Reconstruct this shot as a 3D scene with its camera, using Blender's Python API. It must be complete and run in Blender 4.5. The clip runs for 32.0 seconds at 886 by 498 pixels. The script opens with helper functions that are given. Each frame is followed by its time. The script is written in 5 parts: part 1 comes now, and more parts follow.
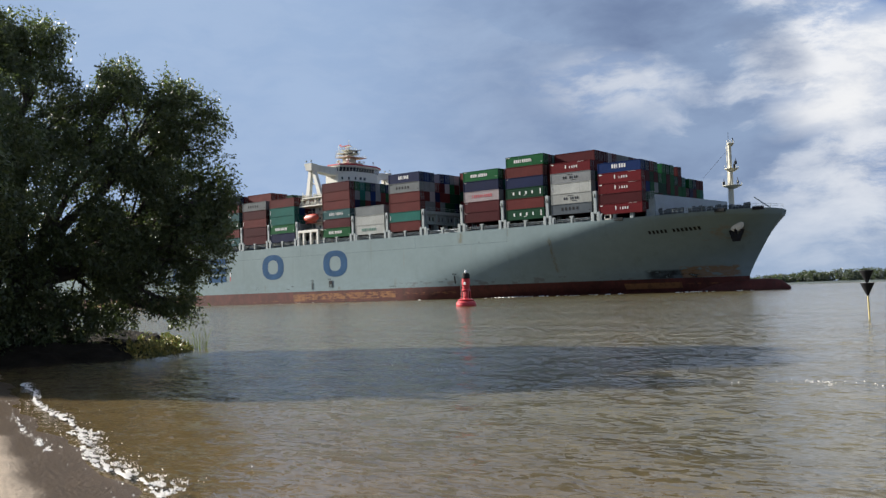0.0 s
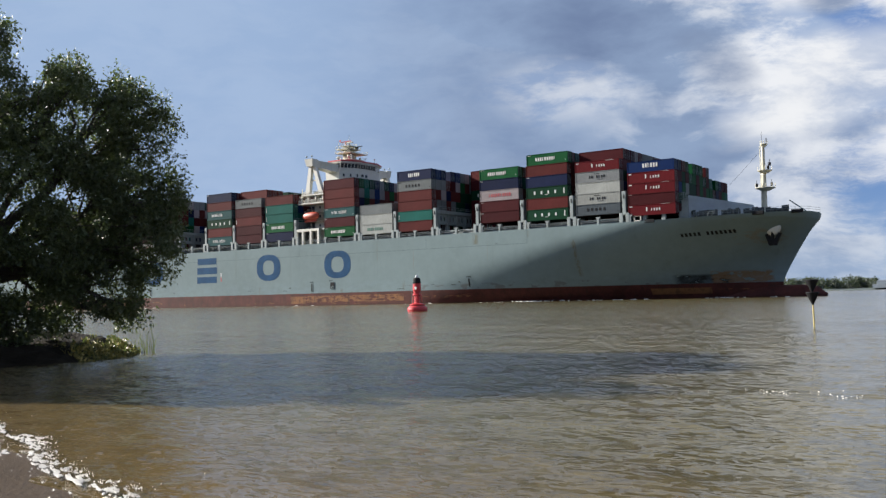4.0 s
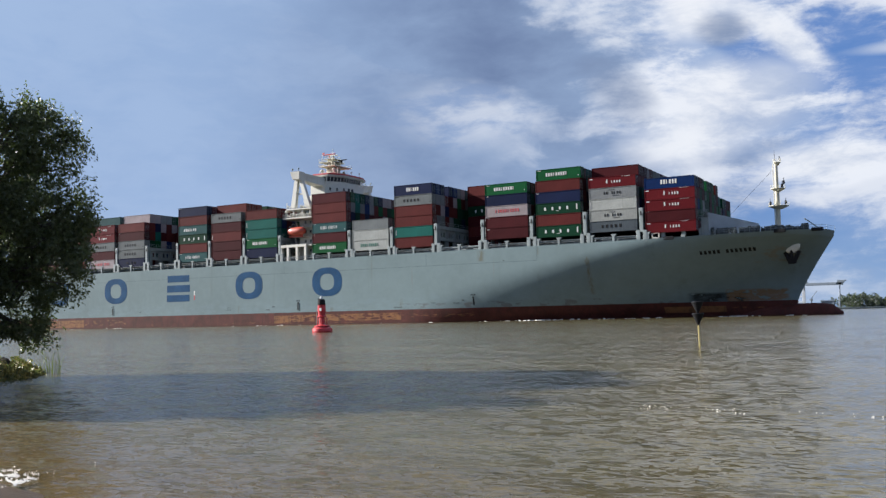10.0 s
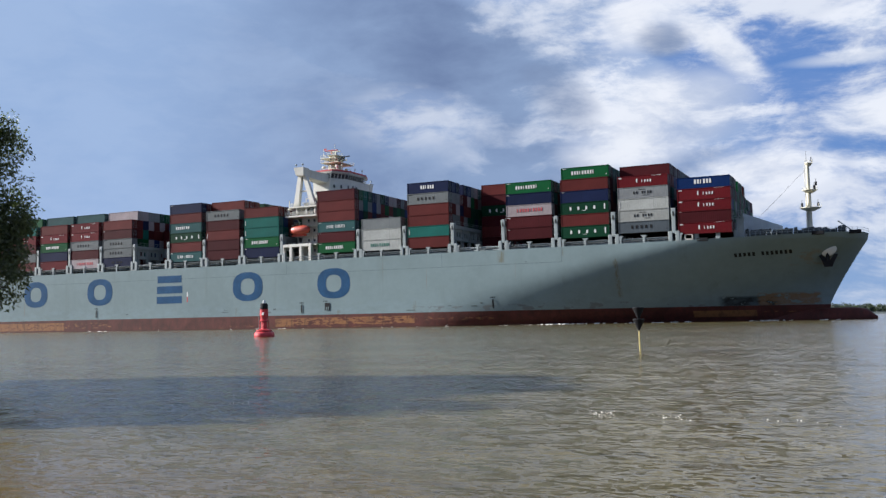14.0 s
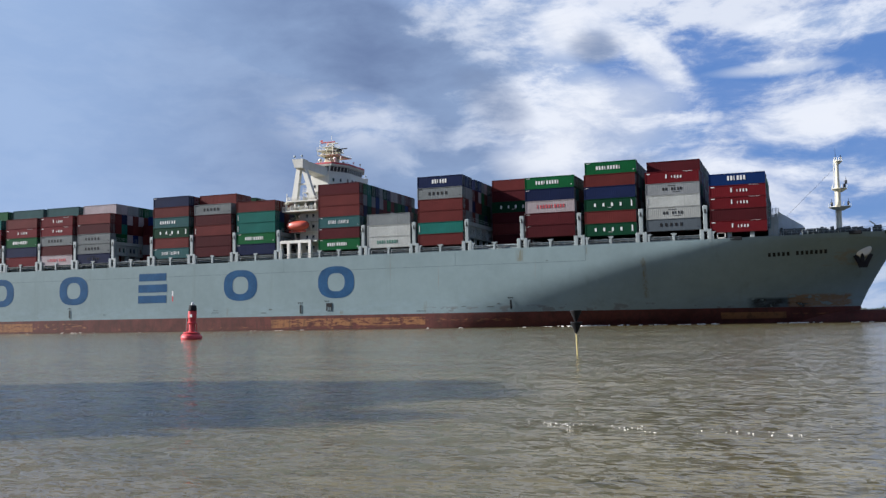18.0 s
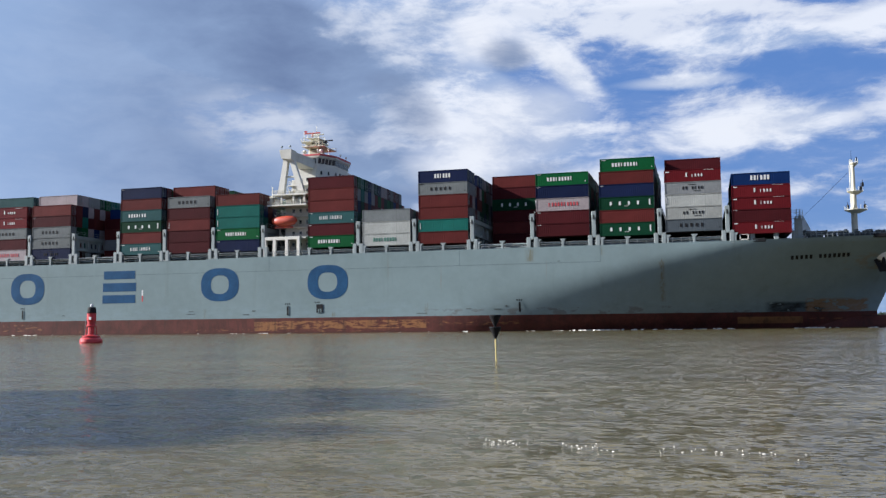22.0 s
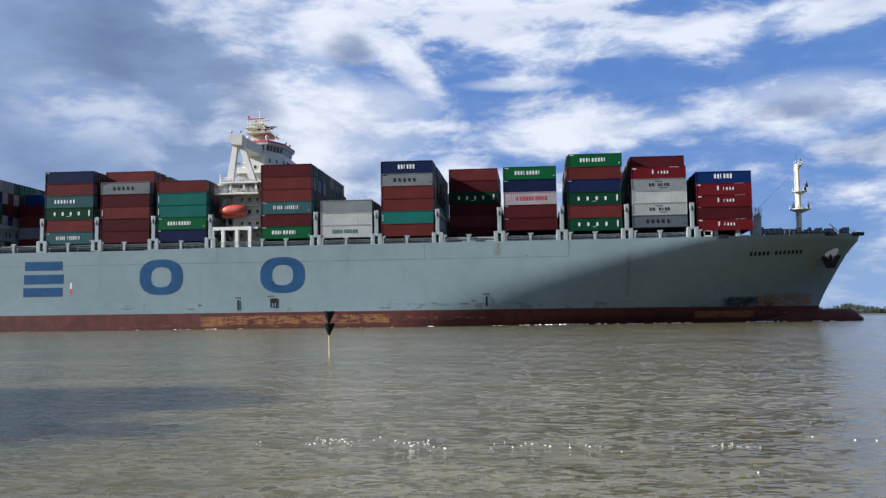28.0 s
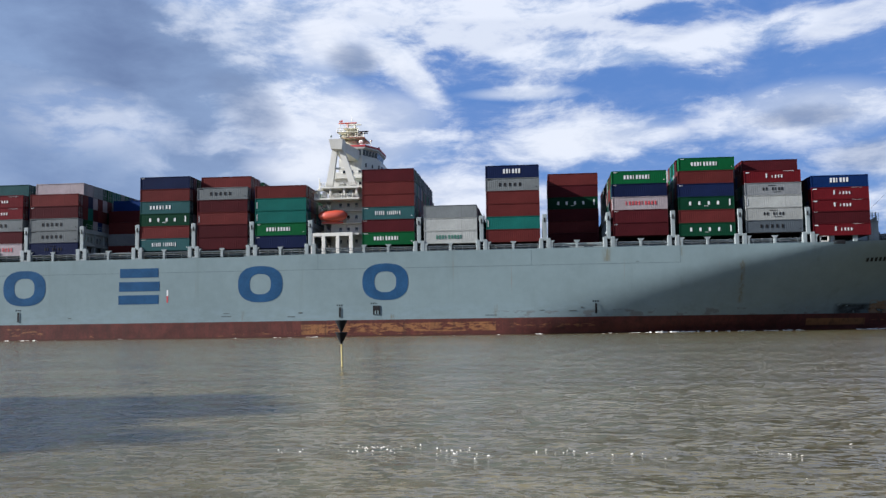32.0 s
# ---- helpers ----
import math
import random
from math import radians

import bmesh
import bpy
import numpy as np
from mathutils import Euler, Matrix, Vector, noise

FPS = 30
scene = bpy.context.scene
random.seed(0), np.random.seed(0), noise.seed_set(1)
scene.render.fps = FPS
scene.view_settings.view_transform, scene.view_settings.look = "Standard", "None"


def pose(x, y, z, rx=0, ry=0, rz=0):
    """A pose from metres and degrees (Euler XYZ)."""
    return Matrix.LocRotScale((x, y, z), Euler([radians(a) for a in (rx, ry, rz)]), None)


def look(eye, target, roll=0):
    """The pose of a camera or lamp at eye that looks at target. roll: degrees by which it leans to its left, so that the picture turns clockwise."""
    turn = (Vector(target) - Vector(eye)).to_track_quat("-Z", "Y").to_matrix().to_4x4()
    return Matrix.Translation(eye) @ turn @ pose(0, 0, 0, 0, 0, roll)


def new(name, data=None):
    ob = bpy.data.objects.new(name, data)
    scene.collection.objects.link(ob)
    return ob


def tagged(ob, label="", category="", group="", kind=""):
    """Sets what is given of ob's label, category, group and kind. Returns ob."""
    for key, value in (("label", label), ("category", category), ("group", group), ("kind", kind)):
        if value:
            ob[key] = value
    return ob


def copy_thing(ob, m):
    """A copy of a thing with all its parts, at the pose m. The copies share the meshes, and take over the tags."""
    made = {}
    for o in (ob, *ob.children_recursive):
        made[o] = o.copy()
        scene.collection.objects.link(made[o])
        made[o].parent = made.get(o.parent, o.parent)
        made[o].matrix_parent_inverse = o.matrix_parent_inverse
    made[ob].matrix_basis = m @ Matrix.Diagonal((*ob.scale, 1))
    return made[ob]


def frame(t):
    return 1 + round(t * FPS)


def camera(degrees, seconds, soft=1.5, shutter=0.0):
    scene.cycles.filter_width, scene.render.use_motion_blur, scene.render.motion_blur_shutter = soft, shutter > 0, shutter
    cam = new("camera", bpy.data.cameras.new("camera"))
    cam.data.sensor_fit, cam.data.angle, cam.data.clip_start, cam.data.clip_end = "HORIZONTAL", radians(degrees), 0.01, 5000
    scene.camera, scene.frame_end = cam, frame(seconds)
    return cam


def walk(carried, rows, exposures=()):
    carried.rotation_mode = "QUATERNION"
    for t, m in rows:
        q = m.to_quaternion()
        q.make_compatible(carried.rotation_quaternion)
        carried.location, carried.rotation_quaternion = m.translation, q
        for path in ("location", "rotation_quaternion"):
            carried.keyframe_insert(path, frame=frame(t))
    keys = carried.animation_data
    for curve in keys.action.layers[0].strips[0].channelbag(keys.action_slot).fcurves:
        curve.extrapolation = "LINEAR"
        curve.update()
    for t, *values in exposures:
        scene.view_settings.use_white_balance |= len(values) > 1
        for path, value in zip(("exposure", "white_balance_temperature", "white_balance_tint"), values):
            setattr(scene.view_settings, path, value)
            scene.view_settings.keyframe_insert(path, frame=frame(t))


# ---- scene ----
cam = camera(51.0, 32.0, soft=1.4)

# the eye stands still on the beach and pans: seconds, turn to the left, tilt up, lean
CAM = [(0.0, 37.65, 2.78, -1.81), (0.5, 37.20, 2.76, -1.64), (1.0, 36.77, 2.75, -1.53), (1.5, 36.37, 2.73, -1.40), (2.0, 35.99, 2.74, -1.39), (2.5, 35.62, 2.77, -1.32), (3.0, 35.23, 2.85, -1.33), (3.5, 34.91, 2.94, -1.29), (5.5, 33.76, 3.32, -1.18), (6.0, 33.29, 3.51, -1.24), (6.5, 32.65, 3.65, -1.26), (7.0, 32.01, 3.77, -1.33), (7.5, 31.37, 3.85, -1.40), (8.0, 30.73, 3.93, -1.43), (8.5, 30.16, 4.01, -1.45), (9.0, 29.59, 4.07, -1.39), (9.5, 29.10, 4.14, -1.32), (10.0, 28.74, 4.17, -1.25), (10.5, 28.53, 4.17, -1.21), (11.0, 28.39, 4.15, -1.21), (11.5, 28.05, 4.13, -1.29), (12.0, 27.36, 4.27, -1.28), (12.5, 26.84, 4.26, -1.11), (13.0, 26.37, 4.31, -1.07), (13.5, 25.85, 4.38, -1.04), (14.0, 25.26, 4.40, -1.05), (14.5, 24.71, 4.38, -0.99), (16.5, 22.30, 4.43, -0.93), (17.0, 21.88, 4.44, -0.92), (17.5, 21.44, 4.45, -0.92), (18.0, 21.07, 4.50, -0.91), (18.5, 20.50, 4.56, -0.97), (19.0, 20.10, 4.55, -1.05), (19.5, 19.45, 4.61, -1.01), (20.0, 18.71, 4.65, -0.89), (20.5, 17.92, 4.66, -0.83), (21.0, 17.10, 4.68, -0.80), (21.5, 16.36, 4.69, -0.68), (22.0, 15.60, 4.70, -0.62), (22.5, 14.83, 4.71, -0.59), (23.0, 14.03, 4.74, -0.64), (23.5, 13.22, 4.66, -0.65), (24.0, 12.27, 4.53, -0.70), (24.5, 11.38, 4.39, -0.79), (25.0, 10.47, 4.27, -0.84), (25.5, 9.62, 4.19, -0.87), (27.5, 6.61, 4.19, -0.77), (28.0, 5.75, 4.35, -0.74), (28.5, 4.82, 4.50, -0.65), (29.0, 4.08, 4.64, -0.65), (29.5, 3.65, 4.75, -0.74), (30.0, 3.53, 4.80, -0.84), (30.5, 3.78, 4.80, -0.88), (31.0, 4.39, 4.81, -0.95), (31.5, 5.15, 4.85, -0.88), (32.0, 5.93, 4.90, -0.80)]
# small steps of the eye on the sand: seconds, to the right, towards the river
STEPS = [(0.0, 0.01, -0.00), (4.0, -0.15, 0.09), (8.0, 0.34, -0.73), (12.0, 0.61, -1.22), (16.0, 0.31, -0.85), (20.0, -0.50, 0.60), (24.0, -1.02, 1.46), (28.0, -0.50, 0.93), (32.0, -0.81, 0.55)]
EYE = Vector((0.0, 0.0, 1.5))


def aimed(t, yaw, tilt, lean):
    at = EYE + Vector([float(np.interp(t, [s[0] for s in STEPS], [s[k] for s in STEPS])) for k in (1, 2)] + [0.0])
    a, b = radians(yaw), radians(tilt)
    ahead = Vector((-math.sin(a) * math.cos(b), math.cos(a) * math.cos(b), math.sin(b)))
    return look(at, at + ahead, lean)


walk(cam, [(t, aimed(t, a, b, c)) for t, a, b, c in CAM], [(0.0, 1.46, 6500, 10), (4.0, 1.46, 6450, 10), (10.0, 1.44, 6180, 11), (20.0, 1.44, 6040, 12), (32.0, 1.44, 5920, 12)])

# the ship glides up river: seconds, way along the river, drift off the beach
SHIP = [(0.0, 0.21, -0.58), (1.5, 7.76, 0.09), (3.5, 18.74, -0.47), (5.5, 29.69, -0.34), (7.5, 37.61, 2.47), (10.0, 49.37, 4.92), (12.0, 60.20, 5.01), (14.5, 74.05, 4.03), (16.5, 85.56, 2.95), (19.0, 100.42, 0.96), (21.0, 112.51, -1.05), (23.0, 124.95, -3.75), (25.5, 136.55, -0.24), (27.5, 145.31, -1.69), (29.5, 157.23, -3.86), (31.0, 165.54, -4.28), (32.0, 171.38, -4.58)]
SIDE = 212.4          # the hull's side, from the eye
HALF = 20.0           # half the beam

# ---- light ----
SUN_AZ, SUN_EL = 194.0, 26.0     # degrees: where the sun stands, from +x towards +y; its height
sun_way = Vector((math.cos(radians(SUN_AZ)) * math.cos(radians(SUN_EL)), math.sin(radians(SUN_AZ)) * math.cos(radians(SUN_EL)), math.sin(radians(SUN_EL))))
lamp = bpy.data.lights.new("sun", "SUN")
lamp.energy, lamp.angle, lamp.color = 5.0, radians(0.6), (1.0, 0.95, 0.88)
sun = new("sun", lamp)
sun.matrix_world = look(sun_way * 50, (0, 0, 0))


class Nodes:
    """A short way to write node trees."""

    def __init__(self, tree):
        self.t = tree

    def add(self, kind, **values):
        n = self.t.nodes.new(kind)
        for k, v in values.items():
            if k in n.inputs:
                n.inputs[k].default_value = v
        return n

    def link(self, a, b):
        self.t.links.new(a, b)

    def math(self, op, a, b=None, c=None, clamp=False):
        n = self.t.nodes.new("ShaderNodeMath")
        n.operation, n.use_clamp = op, clamp
        for i, v in enumerate((a, b, c)):
            if v is None:
                continue
            if isinstance(v, (int, float)):
                n.inputs[i].default_value = v
            else:
                self.link(v, n.inputs[i])
        return n.outputs[0]

    def noise(self, vec, scale, detail=4.0, rough=0.55, lac=2.0, distort=0.0):
        n = self.t.nodes.new("ShaderNodeTexNoise")
        n.inputs["Scale"].default_value, n.inputs["Detail"].default_value = scale, detail
        n.inputs["Roughness"].default_value, n.inputs["Lacunarity"].default_value = rough, lac
        n.inputs["Distortion"].default_value = distort
        if vec is not None:
            self.link(vec, n.inputs["Vector"])
        return n.outputs["Fac"]

    def mapping(self, vec, loc=(0, 0, 0), rot=(0, 0, 0), scale=(1, 1, 1)):
        n = self.t.nodes.new("ShaderNodeMapping")
        n.inputs["Location"].default_value, n.inputs["Rotation"].default_value, n.inputs["Scale"].default_value = loc, rot, scale
        self.link(vec, n.inputs["Vector"])
        return n.outputs[0]

    def ramp(self, fac, stops, smooth=True):
        n = self.t.nodes.new("ShaderNodeValToRGB")
        r = n.color_ramp
        r.interpolation = "EASE" if smooth else "LINEAR"
        while len(r.elements) < len(stops):
            r.elements.new(0.5)
        for e, (p, c) in zip(r.elements, stops):
            e.position = p
            e.color = (*c, 1) if len(c) == 3 else c
        self.link(fac, n.inputs[0])
        return n.outputs[0]

    def step(self, v, lo, hi):
        n = self.t.nodes.new("ShaderNodeMapRange")
        n.interpolation_type = "SMOOTHSTEP"
        n.inputs["From Min"].default_value, n.inputs["From Max"].default_value = lo, hi
        self.link(v, n.inputs["Value"])
        return n.outputs[0]

    def mix(self, fac, a, b):
        n = self.t.nodes.new("ShaderNodeMix")
        n.data_type = "RGBA"
        for s, v in ((n.inputs[0], fac), (n.inputs[6], a), (n.inputs[7], b)):
            if isinstance(v, (int, float)):
                s.default_value = v
            elif isinstance(v, tuple):
                s.default_value = (*v, 1) if len(v) == 3 else v
            else:
                self.link(v, s)
        return n.outputs[2]


def build_sky():
    world = bpy.data.worlds.new("sky")
    scene.world = world
    world.use_nodes = True
    t = world.node_tree
    t.nodes.clear()
    k = Nodes(t)
    out, back = k.add("ShaderNodeOutputWorld"), k.add("ShaderNodeBackground")
    sky = t.nodes.new("ShaderNodeTexSky")
    sky.sky_type, sky.sun_disc = "NISHITA", False
    sky.sun_elevation, sky.sun_rotation = radians(SUN_EL), radians(90 - SUN_AZ)
    sky.air_density, sky.dust_density, sky.ozone_density = 1.0, 0.6, 1.5
    way = k.add("ShaderNodeTexCoord").outputs["Generated"]
    sep = k.add("ShaderNodeSeparateXYZ")
    k.link(way, sep.inputs[0])
    x, y, z = sep.outputs
    az = k.math("ARCTAN2", x, y)                 # 0 across the river, to the right positive
    el = k.math("ARCSINE", z)
    grid = k.add("ShaderNodeCombineXYZ")         # turn and height in units of ten degrees
    k.link(k.math("MULTIPLY", az, 5.73), grid.inputs[0])
    k.link(k.math("MULTIPLY", el, 5.73), grid.inputs[1])
    k.link(k.math("MULTIPLY", y, 0.7), grid.inputs[2])
    plan = grid.outputs[0]
    warp = k.t.nodes.new("ShaderNodeTexNoise")
    warp.inputs["Scale"].default_value, warp.inputs["Detail"].default_value = 1.4, 3.0
    k.link(plan, warp.inputs["Vector"])
    bent = k.t.nodes.new("ShaderNodeVectorMath")
    bent.operation = "MULTIPLY_ADD"
    k.link(warp.outputs["Color"], bent.inputs[0])
    bent.inputs[1].default_value = (0.35, 0.22, 0.0)
    k.link(plan, bent.inputs[2])
    bent = bent.outputs[0]
    wide = k.noise(k.mapping(bent, (2.0, 0.7, 0), (0, 0, -0.15), (0.6, 1.25, 1)), 0.9, 5, 0.5)
    puff = k.noise(k.mapping(bent, (0.3, 3.1, 0), (0, 0, -0.12), (0.65, 1.4, 1)), 2.2, 8, 0.58, 2.1)
    wisp = k.noise(k.mapping(bent, (5.3, 1.1, 0), (0, 0, 0.10), (0.55, 1.7, 1)), 4.4, 8, 0.62, 2.2)

    def blob(a, e, ra, re, tilt=0.0, ragged=4.2):
        """A soft oval in the sky: turn and height of its middle, half sizes, in degrees."""
        da = k.math("SUBTRACT", k.math("MULTIPLY", az, 57.3), a)
        de = k.math("SUBTRACT", k.math("SUBTRACT", k.math("MULTIPLY", el, 57.3), e), k.math("MULTIPLY", da, tilt))
        r = k.math("ADD", k.math("POWER", k.math("ABSOLUTE", k.math("DIVIDE", da, ra)), 2.0), k.math("POWER", k.math("ABSOLUTE", k.math("DIVIDE", de, re)), 2.0))
        edge = k.math("ADD", r, k.math("MULTIPLY", k.math("SUBTRACT", k.math("ADD", k.math("MULTIPLY", puff, 0.65), k.math("MULTIPLY", wisp, 0.35)), 0.5), ragged))
        return k.step(edge, 1.9, -0.5)

    def total(items):
        s = items[0]
        for it in items[1:]:
            s = k.math("ADD", s, it, clamp=True)
        return s

    ahead = k.math("MULTIPLY", k.step(y, -0.15, 0.25), k.step(az, 2.2, 0.9))               # behind the beach and up river lie loose bright clouds
    cover = k.math("MULTIPLY", k.step(k.math("ADD", k.math("ADD", az, k.math("MULTIPLY", el, 0.55)), k.math("MULTIPLY", k.math("SUBTRACT", puff, 0.5), 0.5)), -0.04, -0.36), ahead)     # the grey bank lies down river
    white = total([blob(-13.1, 17.5, 1.9, 1.5), blob(-8.6, 16.2, 2.6, 1.1, -0.75), blob(-11, 11.4, 6.0, 2.4, 0.1), blob(-14, 14.0, 2.5, 1.5), blob(-27, 12.3, 4.2, 1.9, -0.05), blob(-4, 19.8, 10, 1.0, -0.03), blob(2.5, 16.5, 5, 0.8),
                   blob(-0.8, 14.3, 3.4, 0.4), blob(3, 11.3, 5, 1.2, 0.05), blob(15.9, 12.0, 5.6, 1.7), blob(12, 16.7, 5.5, 0.9, 0.12), blob(19, 6.6, 4, 0.8), blob(-5.5, 8.2, 3.6, 1.4), blob(2, 8.4, 3, 0.6), blob(-21, 20.5, 5, 1.5)])
    gap = total([blob(-4.7, 15.6, 2.6, 1.5, -0.3), blob(-3.5, 13.0, 3, 1.0), blob(6.5, 14.2, 4.5, 1.3), blob(17, 19, 5, 1.3), blob(4.5, 9.3, 4, 1.2), blob(10, 9.2, 5, 1.4), blob(12.5, 14.3, 3, 0.8), blob(20.5, 15, 4, 1.8), blob(8, 18.4, 3, 0.6), blob(-5, 4.5, 8, 1.6), blob(10, 6, 8, 1.4)])
    dark = total([blob(-29, 17.5, 6, 2.4, -0.12), blob(-20.5, 14.8, 4.5, 2.8, -0.35), blob(-11.4, 16.5, 1.5, 0.9, -0.1), blob(-20, 8.5, 4, 2.0), blob(-10.5, 9.2, 3.5, 0.8, 0.1), blob(15.9, 11.8, 2.6, 0.7), blob(20, 9.3, 3.5, 1.0)])
    body = k.math("ADD", k.math("ADD", k.math("MULTIPLY", wide, 0.36), k.math("MULTIPLY", puff, 0.40)), k.math("MULTIPLY", wisp, 0.30))
    body = k.math("ADD", body, k.math("MULTIPLY", cover, 0.30))
    body = k.math("ADD", body, k.math("MULTIPLY", k.math("MAXIMUM", white, dark), 0.14))
    body = k.math("SUBTRACT", body, k.math("MULTIPLY", gap, 0.11))
    body = k.math("SUBTRACT", body, k.math("MULTIPLY", k.math("SUBTRACT", 1.0, ahead), 0.02))
    cloud = k.math("ADD", k.math("MULTIPLY", k.step(body, 0.42, 0.62), 0.90), k.math("MULTIPLY", ahead, 0.10))
    soft = k.math("ADD", k.math("MULTIPLY", wide, 0.6), k.math("MULTIPLY", puff, 0.4))
    grey = k.mix(k.step(soft, 0.36, 0.62), (0.180, 0.250, 0.415), (0.31, 0.415, 0.605))
    grey = k.mix(k.math("MULTIPLY", k.step(az, -0.42, -0.80), 0.85), grey, (0.40, 0.55, 0.80))
    light = k.mix(k.step(k.math("ADD", k.math("MULTIPLY", puff, 0.6), k.math("MULTIPLY", wisp, 0.4)), 0.40, 0.57), (0.37, 0.49, 0.72), (0.94, 0.96, 1.0))
    tone = k.math("SUBTRACT", k.math("ADD", k.math("SUBTRACT", 0.85, k.math("MULTIPLY", cover, 0.80)), k.math("MULTIPLY", white, 0.62)), k.math("MULTIPLY", dark, 0.55), clamp=True)
    col = k.mix(tone, grey, light)
    heap = total([blob(-13.2, 17.4, 1.9, 1.5, 0, 3.0), blob(-8.6, 16.0, 2.7, 1.0, -0.7, 3.0), blob(-10.5, 12.6, 4.6, 1.9, 0.1, 5.5), blob(-13.5, 10.2, 4.0, 1.4, 0.15, 5.5), blob(2.6, 11.3, 4.6, 1.1, 0.08, 4.6), blob(16, 12.2, 5.0, 1.5, 0, 4.6), blob(-6, 8.4, 3.2, 1.0, 0, 4.6), blob(-0.8, 14.3, 3.3, 0.4, 0, 2.5)])
    bright = k.mix(k.step(k.math("ADD", k.math("MULTIPLY", wide, 0.45), k.math("MULTIPLY", puff, 0.55)), 0.34, 0.56), (0.50, 0.58, 0.74), (1.0, 1.0, 1.0))
    col = k.mix(k.math("MULTIPLY", heap, 0.74), col, bright)
    cloud = k.math("MAXIMUM", cloud, heap)
    scud = total([blob(-11.4, 16.4, 1.5, 0.9, -0.1, 2.6), blob(15.7, 11.8, 2.6, 0.6, 0, 3.4), blob(-17.5, 13.2, 2.2, 1.6, -0.4)])
    col = k.mix(k.math("MULTIPLY", scud, 0.80), col, (0.24, 0.31, 0.46))
    low = k.step(el, 0.12, -0.02)                # pale towards the horizon
    col = k.mix(k.math("MULTIPLY", low, 0.65), col, (0.40, 0.52, 0.70))
    blue = k.t.nodes.new("ShaderNodeVectorMath")
    blue.operation = "SCALE"
    k.link(sky.outputs[0], blue.inputs[0])
    blue.inputs["Scale"].default_value = 0.10
    clear = k.mix(0.65, blue.outputs[0], (0.085, 0.25, 0.70))
    clear = k.mix(k.math("MULTIPLY", low, 0.7), clear, (0.34, 0.53, 0.79))
    k.link(k.mix(cloud, clear, col), back.inputs["Color"])
    back.inputs["Strength"].default_value = 0.33
    k.link(back.outputs[0], out.inputs[0])


build_sky()


# ---- materials ----
def material(name, color, rough=0.6, metal=0.0, vary=0.25, scale=0.6, grime=None, bump=0.0, bump_scale=8.0, spec=0.5, shift=0.0):
    """Paint or stone with stains at two scales; grime is a second colour in streaks."""
    m = bpy.data.materials.new(name)
    m.use_nodes = True
    k = Nodes(m.node_tree)
    bsdf = m.node_tree.nodes["Principled BSDF"]
    place = k.add("ShaderNodeTexCoord").outputs["Object"]
    a = k.noise(place, scale, 5, 0.6)
    b = k.noise(place, scale * 9, 4, 0.6)
    tone = k.math("ADD", k.math("MULTIPLY", a, 0.65), k.math("MULTIPLY", b, 0.35))
    lo = tuple(c * (1 - vary) for c in color)
    hi = tuple(min(1, c * (1 + vary)) for c in color)
    col = k.ramp(tone, [(0.3, lo), (0.7, hi)])
    if shift:
        info = k.add("ShaderNodeObjectInfo")
        hsv = k.add("ShaderNodeHueSaturation")
        k.link(k.math("ADD", k.math("MULTIPLY", info.outputs["Random"], shift), 1 - shift / 2), hsv.inputs["Value"])
        k.link(col, hsv.inputs["Color"])
        col = hsv.outputs[0]
    if grime:
        streak = k.noise(k.mapping(place, scale=(1.6, 1.6, 0.12)), scale * 2.5, 5, 0.65)
        col = k.mix(k.math("MULTIPLY", k.step(streak, 0.56, 0.72), 0.7), col, grime)
    k.link(col, bsdf.inputs["Base Color"])
    k.link(k.math("ADD", k.math("MULTIPLY", b, 0.25), rough - 0.12, clamp=True), bsdf.inputs["Roughness"])
    bsdf.inputs["Metallic"].default_value = metal
    bsdf.inputs["Specular IOR Level"].default_value = spec
    if bump:
        bp = k.add("ShaderNodeBump")
        bp.inputs["Strength"].default_value, bp.inputs["Distance"].default_value = bump, 0.05
        k.link(k.noise(place, bump_scale, 5, 0.6), bp.inputs["Height"])
        k.link(bp.outputs[0], bsdf.inputs["Normal"])
    return m


